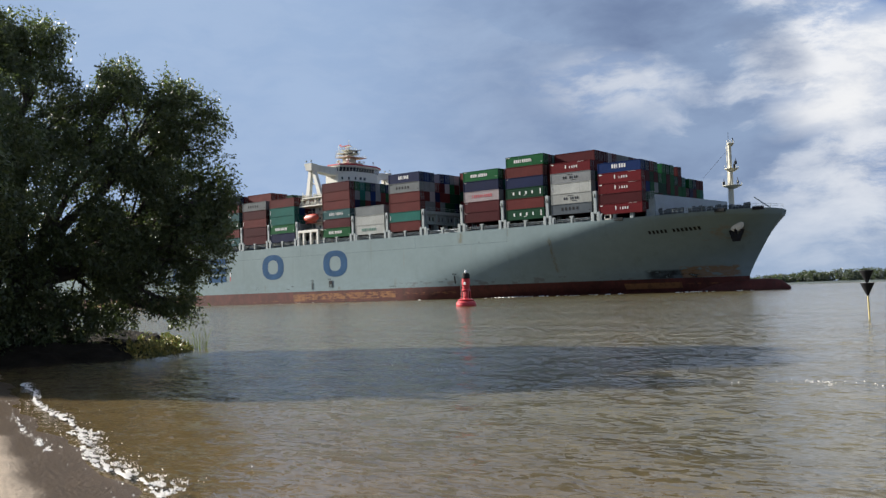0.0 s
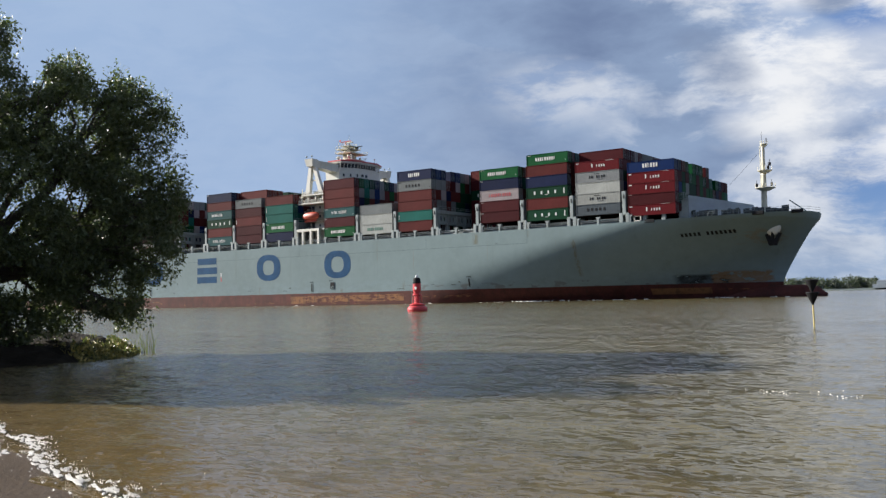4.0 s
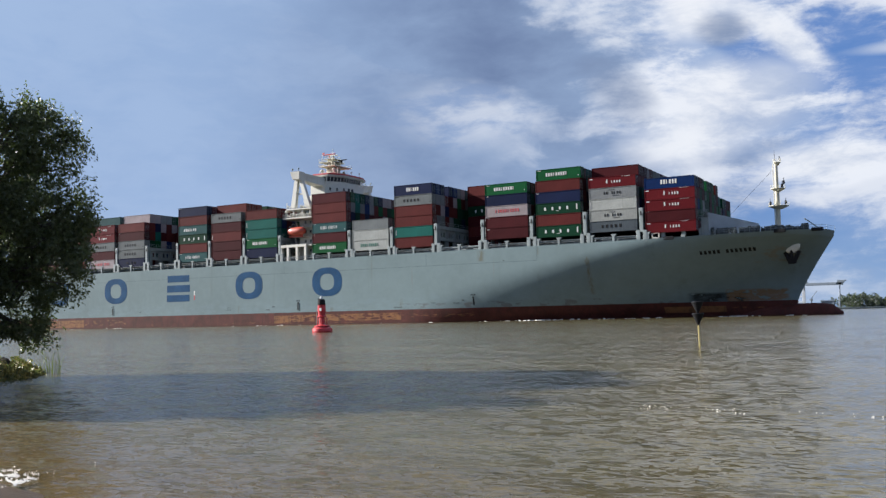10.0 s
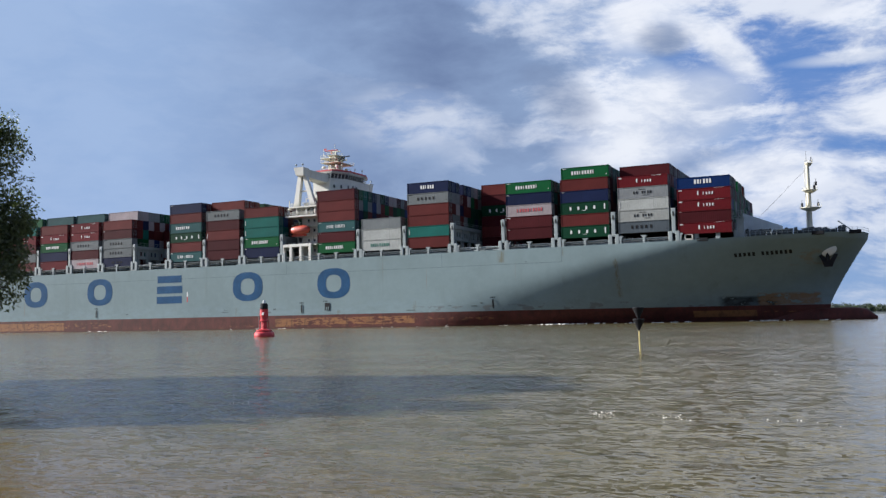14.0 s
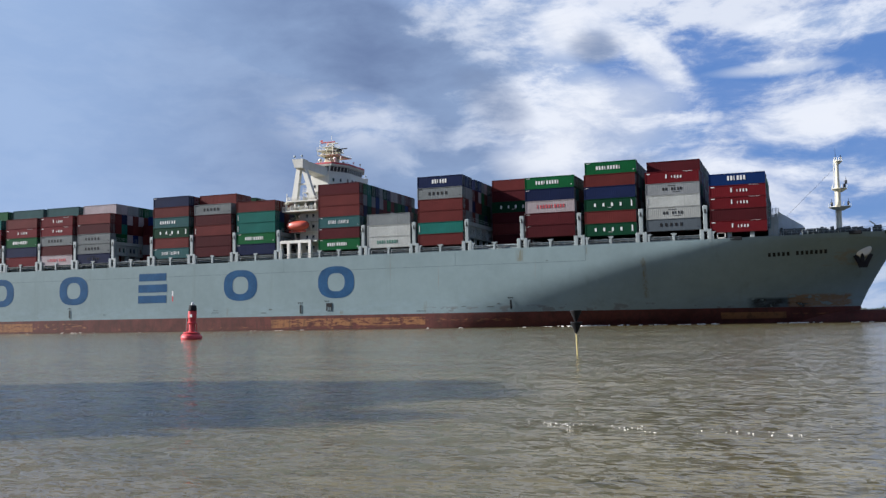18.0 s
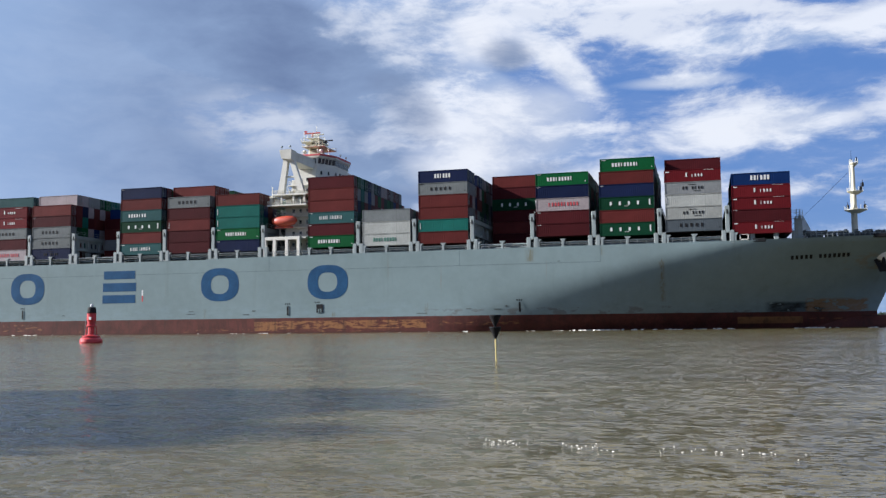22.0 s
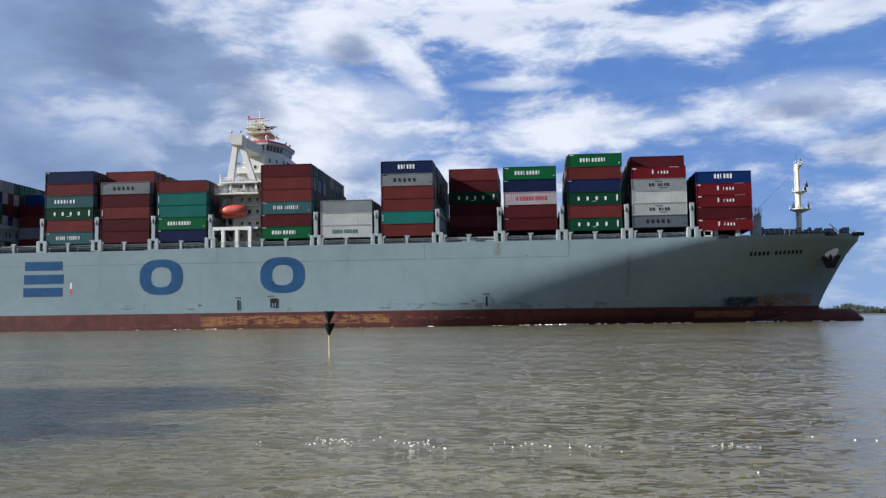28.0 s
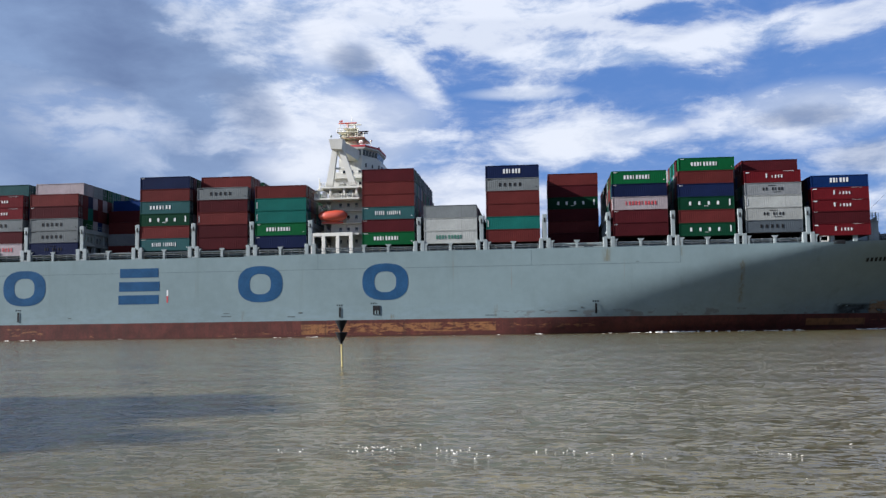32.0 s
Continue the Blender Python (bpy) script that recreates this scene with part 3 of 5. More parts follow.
def build_flecks():
    """Specks of froth drifting in a ragged line off the beach."""
    rng = np.random.default_rng(17)
    spots, sizes = [], []
    for _ in range(1900):
        x = rng.uniform(-15, 12)
        group = noise.noise((x * 1.1, 4.0, 0.0)) + 0.45 * noise.noise((x * 4.1, 1.0, 0.0)) + 0.03 * x
        if group < rng.uniform(-0.25, 0.55):
            continue
        y = 13.6 - 0.04 * x + 0.35 * noise.noise((x * 0.6, 0, 7.0)) + rng.normal(0, 0.20) + (rng.normal(0, 0.6) if rng.random() < 0.15 else 0)
        spots.append((x, y, float(wave_height(x, y)) + 0.003))
        sizes.append(rng.uniform(0.002, 0.0062))
    ob = new("foam_flecks", froth("foam_flecks", spots, sizes, 0.2, rng))
    return tagged(ob, "small white specks of froth drifting on the river", "foam", kind="stuff")


flecks = build_flecks()


# ---- the willow ----
# lobes of the crown: place to the right in the view across the bank, height, depth, radius
LOBES = [(1.2, 7.7, 0.3, 2.5), (4.6, 7.0, 0.5, 2.0), (6.4, 7.2, 0.2, 1.25), (6.3, 5.0, 0.2, 1.6), (6.5, 3.1, -0.2, 1.3), (5.5, 1.75, 0.0, 1.15), (6.1, 0.95, 0.2, 0.6),
         (2.7, 4.0, 0.4, 3.0), (1.0, 1.7, -0.5, 2.0), (-2.0, 5.7, 0.5, 3.4), (-2.0, 2.4, 0.2, 3.0), (-5.0, 4.6, 1.5, 3.4), (1.7, 9.2, 0.2, 1.1), (0.2, 9.2, 0.2, 1.2), (4.3, 8.3, 0.2, 0.9),
         (3.6, 1.4, 0.3, 1.3), (5.9, 8.0, 0.1, 0.75), (-2.5, 8.4, 0.4, 1.9), (7.3, 4.7, 0.1, 0.75), (7.1, 3.7, 0.0, 0.7), (5.2, 4.2, 0.5, 1.9), (3.4, 2.7, -0.4, 1.7),
         (-0.6, 0.75, -1.3, 1.1), (-2.6, 0.9, -1.6, 1.3), (1.3, 0.7, -1.0, 0.95), (2.7, 0.55, -0.6, 0.7), (-4.4, 1.0, -1.6, 1.4), (0.3, 0.5, -2.0, 0.8)]


# openings in the crown: place to the right, height, half sizes
GAPS = [(2.5, 3.85, (0.5, 0.42)), (4.0, 4.7, (0.6, 0.5)), (4.6, 4.4, (0.4, 0.3)), (0.9, 1.9, (0.6, 0.5)), (2.7, 2.0, (0.75, 0.55)), (3.4, 3.2, (0.35, 0.3)), (1.6, 3.0, (0.4, 0.35)), (3.3, 9.0, (0.8, 0.9)), (5.3, 8.7, (0.45, 0.8)), (4.4, 6.9, (0.3, 0.35)), (6.7, 6.2, (0.3, 0.25)), (5.2, 5.9, (0.3, 0.25))]


def build_willow():
    tree = root("willow_tree", "dense dark green willow tree on the river bank", "tree", at=TREE)
    away = Vector((TREE.x, TREE.y, 0)).normalized()
    right = Vector((away.y, -away.x, 0))

    def spot(r, a, h):
        return (right * r + away * a + Vector((0, 0, h))) * 0.93

    rng = np.random.default_rng(21)
    wood = bmesh.new()

    def limb(points, r0, r1):
        for i in range(len(points) - 1):
            t0, t1 = i / (len(points) - 1), (i + 1) / (len(points) - 1)
            tube(wood, points[i], points[i + 1], r0 + (r1 - r0) * t0, r0 + (r1 - r0) * t1, 8)

    def bent(a, b, sag, n=6):
        pts = []
        for i in range(n + 1):
            t = i / n
            p = a.lerp(b, t) + Vector((0, 0, sag * math.sin(math.pi * t)))
            if 0 < i < n:
                p += Vector(rng.normal(0, 0.06, 3)) * (b - a).length * 0.35
            pts.append(p)
        return pts

    fork = spot(0.2, 0, 1.6)
    limb(bent(Vector((0, 0, -0.4)), fork, 0.05, 4), 0.38, 0.30)
    second = spot(-0.9, 0.4, 1.5)
    limb(bent(spot(-0.8, 0.3, -0.4), second, 0.0, 4), 0.30, 0.24)
    part("trunk", wood, M_BARK, tree, "dark rough bark, forked low")
    centres, radii = [], []
    for i, (r, h, a, rad) in enumerate(LOBES):
        r -= 1.0
        wood = bmesh.new()
        tip = spot(r, a, h)
        base = fork if r > -1 else second
        limb(bent(base, tip, 0.25 if h > 3 else 0.9), 0.15, 0.04)
        for _ in range(7):
            d = Vector(rng.normal(size=3)).normalized()
            limb(bent(base.lerp(tip, rng.uniform(0.6, 1.0)), tip + d * rad * 0.85, 0.1, 3), 0.045, 0.012)
        part("limb", wood, M_BARK, tree)
        k = int(62 * rad ** 2)
        d = rng.normal(size=(k, 3))
        d /= np.linalg.norm(d, axis=1)[:, None]
        c = np.array(tip) + d * rad * rng.uniform(0.25, 1.0, (k, 1)) ** 0.5 * (1, 1, 0.95)
        keep = c[:, 2] > (0.25 if r > 3.2 else -0.1)
        side, high = (c @ np.array(right)) / 0.93 + 1.0, c[:, 2] / 0.93
        for gr, gh, gs in GAPS:
            keep &= ((side - gr) / gs[0]) ** 2 + ((high - gh) / gs[1]) ** 2 > rng.uniform(0.5, 1.2, k)
        centres += list(c[keep])
        radii += list(rng.uniform(0.16, 0.48, keep.sum()))
    me = leaf_cloud("crown", centres, radii, 70, 0.118, M_LEAF, 22)
    part("crown", me, M_LEAF, tree, "small narrow green leaves in drooping sprays")
    return tree


willow = build_willow()
neighbour = copy_thing(willow, pose(-28.6, 7.6, 0.3, 0, 0, 150))
tagged(neighbour, "second willow tree whose crown shades the river", "tree")


# ---- navigation marks ----
def build_buoy():
    # about four metres from the water to the lantern
    buoy = root("navigation_buoy", "red steel river buoy with a lantern on top", "buoy", at=(-63.6, 86.5, 0))
    part("float", turned(bmesh.new(), [(1.0, -0.5), (1.12, -0.1), (1.16, 0.2), (1.12, 0.45), (0.95, 0.62), (0.78, 0.66)], 28), M_BUOY, buoy)
    part("collar", turned(bmesh.new(), [(0.80, 0.66), (0.92, 0.70), (0.92, 0.80), (0.62, 0.88), (0.45, 0.92)], 24), M_BUOY, buoy)
    part("tower", turned(bmesh.new(), [(0.46, 0.9), (0.34, 1.0), (0.33, 1.75), (0.52, 1.82), (0.52, 1.9), (0.40, 2.0), (0.42, 2.35), (0.47, 2.45), (0.46, 3.15), (0.50, 3.2)], 20), M_BUOY, buoy)
    for i in range(4):
        a = i * math.pi / 2 + 0.5
        bm = bmesh.new()
        tube(bm, (0.56 * math.cos(a), 0.56 * math.sin(a), 0.88), (0.46 * math.cos(a), 0.46 * math.sin(a), 1.85), 0.045)
        part("brace", bm, M_BUOY, buoy)
    bm = bmesh.new()
    for i in range(6):
        tube(bm, (-0.58, -0.25, 1.1 + i * 0.3), (-0.58, 0.1, 1.1 + i * 0.3), 0.025, n=6)
    for y in (-0.25, 0.1):
        tube(bm, (-0.58, y, 0.9), (-0.52, y, 2.95), 0.03, n=6)
    part("ladder", bm, M_LASH, buoy)
    part("cage", turned(bmesh.new(), [(0.44, 3.2), (0.46, 3.3), (0.42, 3.75), (0.34, 3.85)], 14), M_BLACK, buoy, "dark lantern cage")
    part("lantern", turned(bmesh.new(), [(0.14, 3.85), (0.17, 3.95), (0.15, 4.1), (0.08, 4.2)], 14), M_MARK, buoy, "pale lantern")
    part("plate", box(bmesh.new(), 0.02, 0.30, -0.50, -0.44, 2.5, 2.8, 0.01), M_MARK, buoy, "small white plate")
    return buoy


buoy = build_buoy()


def build_beacon():
    b = root("beacon_pole", "yellow pole with two black cones pointing down, standing in the river", "beacon", at=(-9.17, 39.2, 0))
    part("pole", tube(bmesh.new(), (0.03, 0, -1.0), (-0.02, 0, 1.5), 0.036, 0.032, 12), M_YELLOW, b)
    part("lower_cone", turned(bmesh.new(), [(0.03, 0.90), (0.255, 1.38), (0.255, 1.41), (0.2, 1.42)], 20, (-0.01, 0)), M_BLACK, b, "black cone, point down")
    part("upper_cone", turned(bmesh.new(), [(0.03, 1.40), (0.255, 1.88), (0.255, 1.91), (0.2, 1.92)], 20, (-0.02, 0)), M_BLACK, b, "black cone, point down")


build_beacon()


# ---- the ship ----
ship = root("container_ship", "large grey container ship with a red waterline, fully laden", "ship")


def stem_x(z):
    return -82.0 + 9.6 * (max(0.0, z - 3.6) / 16.4) ** 1.15 - (max(0, 1.5 - z) * 1.0)


def breadth(x, z):
    """Half the hull's breadth at a place along it and a height."""
    t = min(1.0, max(0.0, z / 19.0))
    start, end = -178.6 + 61.6 * t ** 1.935, stem_x(z)
    if x < -395:
        return HALF * (1 - 0.10 * ((-395 - x) / 32) ** 2)
    if x <= start:
        return HALF
    s = min(1.0, (x - start) / (end - start))
    return HALF * max(0.0, 1 - s ** (1.403 + 1.133 * t ** 0.683)) ** (1.237 - 0.822 * t)


def deck_z(x):
    return 19.0 + 1.0 * max(0.0, (x + 112) / 40) ** 1.5 - 0.45 * min(1.0, max(0.0, (-205 - x) / 60))


def hull_mesh(name, levels, mat, close_top=False):
    s = [i / 46 for i in range(47)]
    mid = [-427, -420, -410, -395, -330, -260, -220]
    verts, faces = [], []
    cols = len(mid) + len(s)
    for side in (-1, 1):
        b0 = len(verts)
        for c in range(cols):
            for t in levels:
                if c < len(mid):
                    x, z = mid[c], t
                else:
                    z = t
                    x = -200 + (stem_x(t) + 200) * (1 - (1 - s[c - len(mid)]) ** 1.35)
                if t == levels[-1] and close_top:
                    z = deck_z(x)
                verts.append((x, HALF + side * breadth(x, t), z))
        n = len(levels)
        for c in range(cols - 1):
            for j in range(n - 1):
                a = b0 + c * n + j
                f = (a, a + n, a + n + 1, a + 1)
                faces.append(f if side < 0 else f[::-1])
    n = len(levels)
    half = cols * n
    for j in range(n - 1):                       # the transom
        faces.append((j, j + 1, half + j + 1, half + j))
    if close_top:                                # the deck
        k = len(verts)
        for c in range(cols):
            verts += [verts[c * n + n - 1], verts[half + c * n + n - 1]]
        for c in range(cols - 1):
            a = k + 2 * c
            faces.append((a, a + 2, a + 3, a + 1))
    return mesh_of(name, verts, faces, mat, False)


def hull_shader():
    """Weathered hull paint: stains near the stem and rust runs at their own places."""
    k = Nodes(M_HULL.node_tree)
    bsdf = M_HULL.node_tree.nodes["Principled BSDF"]
    was = bsdf.inputs["Base Color"].links[0].from_socket
    place = k.add("ShaderNodeTexCoord").outputs["Object"]
    sep = k.add("ShaderNodeSeparateXYZ")
    k.link(place, sep.inputs[0])
    x, y, z = sep.outputs
    rough = k.noise(k.mapping(place, scale=(0.5, 0.5, 1.2)), 0.6, 6, 0.65)

    def zone(x0, x1, z0, z1, soft=1.2):
        a = k.math("MULTIPLY", k.step(x, x0, x0 + soft), k.step(x, x1, x1 - soft))
        b = k.math("MULTIPLY", k.step(z, z0, z0 + 0.5), k.step(z, z1, z1 - 0.7))
        return k.math("MULTIPLY", a, b)

    stain = k.math("MULTIPLY", zone(-107.0, -92, 3.4, 6.2, 2.6), k.step(rough, 0.36, 0.41))
    col = k.mix(k.math("MULTIPLY", stain, 0.95), was, (0.008, 0.006, 0.005))
    ochre = k.math("MULTIPLY", zone(-98, -83.5, 3.5, 6.9, 1.0), k.step(rough, 0.40, 0.48))
    col = k.mix(k.math("MULTIPLY", ochre, 0.9), col, (0.175, 0.092, 0.030))
    low = k.math("MULTIPLY", zone(-185, -108, 3.4, 5.6, 3.0), k.step(rough, 0.53, 0.62))
    col = k.mix(k.math("MULTIPLY", low, 0.8), col, (0.07, 0.045, 0.025))
    runs = k.noise(k.mapping(place, scale=(1, 1, 0.03)), 0.9, 4, 0.7)
    col = k.mix(k.math("MULTIPLY", k.step(runs, 0.66, 0.74), 0.45), col, (0.17, 0.11, 0.06))
    for rx, wide_, z0, z1, c in ((-157.3, 1.5, 15.5, 19.0, 0.6), (-128.2, 0.9, 6.0, 15.3, 0.75), (-128.2, 0.35, 13.5, 15.8, 0.9), (-182.0, 0.7, 3.6, 7.0, 0.6), (-240.0, 0.6, 3.6, 6.5, 0.5), (-141.0, 0.6, 16.5, 18.9, 0.5), (-205.4, 0.8, 3.6, 5.2, 0.85)):
        m = k.math("MULTIPLY", zone(rx - wide_, rx + wide_, z0, z1, wide_), k.step(k.noise(k.mapping(place, scale=(1, 1, 0.12)), 2.2, 4, 0.6), 0.35, 0.62))
        col = k.mix(k.math("MULTIPLY", m, c), col, (0.11, 0.085, 0.035))
    smear = k.math("MULTIPLY", zone(-92, -78, 12.5, 16.5, 3.0), k.step(rough, 0.45, 0.6))
    col = k.mix(k.math("MULTIPLY", smear, 0.4), col, (0.19, 0.115, 0.04))
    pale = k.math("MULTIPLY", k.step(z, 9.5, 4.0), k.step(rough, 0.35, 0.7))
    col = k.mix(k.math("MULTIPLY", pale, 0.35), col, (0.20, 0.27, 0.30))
    k.link(col, bsdf.inputs["Base Color"])
    k2 = Nodes(M_BOOT.node_tree)
    bsdf = M_BOOT.node_tree.nodes["Principled BSDF"]
    was = bsdf.inputs["Base Color"].links[0].from_socket
    place = k2.add("ShaderNodeTexCoord").outputs["Object"]
    sep = k2.add("ShaderNodeSeparateXYZ")
    k2.link(place, sep.inputs[0])
    x, y, z = sep.outputs
    rough = k2.noise(k2.mapping(place, scale=(0.35, 0.35, 1.5)), 1.1, 8, 0.72)
    k = k2

    def zone2(x0, x1, z0, z1):
        a = k.math("MULTIPLY", k.step(x, x0, x0 + 0.3), k.step(x, x1, x1 - 0.3))
        return k.math("MULTIPLY", a, k.math("MULTIPLY", k.step(z, z0, z0 + 0.15), k.step(z, z1, z1 - 0.15)))

    worn = None
    for x0, x1, z0, z1, lo in ((-226.5, -220, 0.5, 2.9, 0.40), (-220.5, -182, 0.9, 3.0, 0.45), (-220.5, -190, 0.2, 0.9, 0.54), (-182, -160, 1.4, 2.6, 0.54), (-345, -308, 0.4, 3.0, 0.40), (-308, -288, 1.0, 2.8, 0.52),
                               (-112.5, -98, 1.1, 2.75, 0.22), (-97.5, -86, 1.4, 2.4, 0.55), (-246, -226, 0.3, 1.3, 0.56), (-278, -262, 0.2, 1.2, 0.58)):
        m = k.math("MULTIPLY", zone2(x0, x1, z0, z1), k.step(rough, lo, lo + 0.08))
        worn = m if worn is None else k.math("MAXIMUM", worn, m)
    col = k.mix(k.math("MULTIPLY", worn, 0.9), was, (0.215, 0.098, 0.036))
    dirt = k.noise(k.mapping(place, scale=(1.0, 1.0, 0.15)), 0.9, 6, 0.7)
    col = k.mix(k.math("MULTIPLY", k.step(dirt, 0.45, 0.68), 0.6), col, (0.034, 0.016, 0.012))
    wet = k.step(z, 0.45, 0.1)
    col = k.mix(k.math("MULTIPLY", wet, 0.5), col, (0.03, 0.012, 0.010))
    k.link(col, bsdf.inputs["Base Color"])


hull_shader()
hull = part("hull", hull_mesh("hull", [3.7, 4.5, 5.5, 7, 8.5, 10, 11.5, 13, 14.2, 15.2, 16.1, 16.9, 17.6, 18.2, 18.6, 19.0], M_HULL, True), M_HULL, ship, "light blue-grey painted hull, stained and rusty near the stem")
for p in hull.data.polygons:
    p.use_smooth = abs(p.normal.z) < 0.8
boot = part("boot_topping", hull_mesh("boot_topping", [-5, -2.5, -1, 0, 1, 2, 3, 3.7], M_BOOT), M_BOOT, ship, "dark red underwater paint with ochre worn patches")
for p in boot.data.polygons:
    p.use_smooth = True
bm = bmesh.new()
rings = []
for i in range(15):
    u = i / 14
    x = -102 + 30.0 * u
    r = 2.6 * max(0.02, 1 - max(0.0, (u - 0.80) / 0.2) ** 2.4) ** 0.5
    rings.append([bm.verts.new((x, HALF + 0.95 * r * math.cos(2 * math.pi * j / 20), 0.05 + 0.3 * u + r * math.sin(2 * math.pi * j / 20))) for j in range(20)])
for lo, hi in zip(rings, rings[1:]):
    for j in range(20):
        bm.faces.new((lo[j], lo[(j + 1) % 20], hi[(j + 1) % 20], hi[j])).smooth = True
bm.faces.new(rings[-1])
part("bulbous_bow", bm, M_BOOT, ship, "dark red bulb breaking the surface")


def side_y(x, z):
    return HALF - breadth(x, z)


def plate(name, x0, x1, z0, z1, mat, label="", parent=None, thick=0.02):
    """A thin painted plate that follows the hull's side."""
    n = max(1, int((x1 - x0) / 1.5))
    verts, faces = [], []
    for i in range(n + 1):
        x = x0 + (x1 - x0) * i / n
        for z in (z0, z1):
            y = side_y(x, z) - thick
            verts += [(x, y, z), (x, y + thick + 0.05, z)]
    for i in range(n):
        a, b = 4 * i, 4 * i + 4
        faces += [(a, b, b + 2, a + 2), (a + 2, b + 2, b + 3, a + 3), (a, a + 1, b + 1, b)]
    return part(name, mesh_of(name, verts, faces, mat), mat, parent or ship, label)


def ring(x0, x1, z0, z1, inner_x, inner_z):
    """A blue painted oval ring on the hull's side."""
    n, verts, faces = 40, [], []
    cx, cz = (x0 + x1) / 2, (z0 + z1) / 2
    for i in range(n):
        a = 2 * math.pi * i / n
        ca, sa = math.cos(a), math.sin(a)
        sc, ss = math.copysign(abs(ca) ** 0.8, ca), math.copysign(abs(sa) ** 0.8, sa)
        for f, g in (((x1 - x0) / 2, (z1 - z0) / 2), (inner_x, inner_z)):
            for y in (-0.03, 0.02):
                verts.append((cx + f * sc, y, cz + g * ss))
    for i in range(n):
        a, b = 4 * i, 4 * ((i + 1) % n)
        faces += [(a, b, b + 2, a + 2), (a, a + 1, b + 1, b), (a + 2, b + 2, b + 3, a + 3)]
    return part("hull_mark", mesh_of("hull_mark", verts, faces, M_BLUE), M_BLUE, ship, "blue painted oval ring")


for x0 in (-326.2, -298.2, -241.2, -212.2):
    ring(x0, x0 + 10.5, 8.1, 16.4, 2.5, 2.35)
for z0, z1, xa, xb in ((14.3, 16.4, -269.5, -260.2), (11.1, 13.3, -269.7, -259.9), (8.1, 10.2, -269.8, -260.1)):
    plate("hull_mark", xa, xb, z0, z1, M_BLUE, "blue painted bar", thick=0.03)

# the ship's name and the small marks on the side, as plain bars
for i in range(13):
    if i != 5:
        x = -101.2 + i * 0.97
        plate("name_bar", x, x + 0.56, 14.8 + 0.045 * i, 15.6 + 0.045 * i, M_BLACK, thick=0.06)
for x, z0, z1, w in ((-217.6, 4.4, 6.6, 0.45), (-160.2, 4.4, 6.6, 0.45), (-294.5, 4.4, 6.6, 0.45), (-209.8, 4.9, 6.9, 1.6)):
    plate("hull_sign", x, x + w, z0, z1, M_BLACK, "small black mark", thick=0.12)
    for i in range(3):
        plate("hull_sign", x - 0.5 + i * 0.5, x - 0.2 + i * 0.5, z1 + 0.35, z1 + 0.65, M_BLACK)
for x in (-209.35, -208.75):
    plate("door_slit", x, x + 0.26, 4.9, 5.8, M_HULL, "grey slit", thick=0.16)
plate("load_mark", -258.2, -257.8, 9.9, 11.3, M_MARK, "white bar")
for x, z, w, h in ((-229.5, 4.6, 1.6, 0.35), (-227.0, 5.4, 0.9, 0.5), (-245.2, 4.9, 2.4, 0.2), (-244.6, 5.6, 1.5, 0.18), (-172.5, 5.2, 1.2, 0.25), (-166.0, 5.0, 1.8, 0.3), (-163.4, 5.6, 0.6, 0.6), (-184.5, 4.3, 2.6, 0.25), (-282.0, 5.0, 0.8, 0.3), (-151.0, 15.6, 0.5, 0.3)):
    plate("scuff", x, x + w, z, z + h * 0.55, M_SCUFF, "dark scuff on the paint", thick=0.04)
plate("load_mark", -258.2, -257.8, 8.4, 9.9, M_MARKRED, "red bar")
plate("hull_seam", -330, -141.5, 15.25, 15.36, M_SEAM, "weld seam", thick=0.012)
for x, z0 in ((-222.5, 15.3), (-141.5, 15.25), (-174.0, 15.3)):
    plate("hull_seam", x, x + 0.10, z0, 18.8, M_SEAM, thick=0.012)

# ---- cargo deck ----
BAYS = [-113.0, -127.1, -141.4, -155.8, -169.8, -183.9, -198.0, -212.2, -237.3, -251.1, -265.0, -278.6, -292.2, -306.0, -319.5, -333.6, -347.7]
LONG, WIDE, TIER = 12.0, 2.42, 2.9

part("hatch_coaming", box(bmesh.new(), -360, -226, 2.9, 37.1, 18.4, 20.2, 0.05), M_COAM, ship, "grey hatch coaming, coloured darker for the shade behind the posts")
part("hatch_coaming", box(bmesh.new(), -212.5, -114, 2.9, 37.1, 18.9, 20.2, 0.05), M_COAM, ship, "grey hatch coaming, coloured darker for the shade behind the posts")
part("hatch_cover", box(bmesh.new(), -113, -101, 5, 35, 18.9, 19.6, 0.05), M_DECK, ship)


def lashing_post(x):
    """A tall stanchion between two bays on a broad foot with an oblong hole."""
    bm = bmesh.new()
    box(bm, x - 0.44, x + 0.44, 0.15, 1.0, 21.2, 26.4, 0.06)
    box(bm, x - 0.52, x + 0.52, 0.1, 1.1, 25.2, 26.7, 0.08)
    p = part("lashing_post", bm, M_LASH, ship, "grey steel stanchion")
    bm = bmesh.new()
    box(bm, x - 1.3, x - 0.36, 0.05, 1.1, 18.5, 21.3, 0.08)
    box(bm, x + 0.36, x + 1.3, 0.05, 1.1, 18.5, 21.3, 0.08)
    box(bm, x - 0.34, x + 0.34, 0.07, 1.1, 20.8, 21.3, 0.04)
    box(bm, x - 0.34, x + 0.34, 0.07, 1.1, 18.5, 18.9, 0.04)
    part("post_foot", bm, M_LASH, p)
    # black sheet set inside the foot's opening to paint its shade
    part("foot_hole", box(bmesh.new(), x - 0.40, x + 0.40, 0.75, 0.85, 18.8, 20.9), M_BLACK, p, "black panel for the shade in the oblong hole")
    part("post_slot", box(bmesh.new(), x - 0.16, x + 0.16, 0.08, 0.14, 24.9, 25.9), M_BLACK, p)


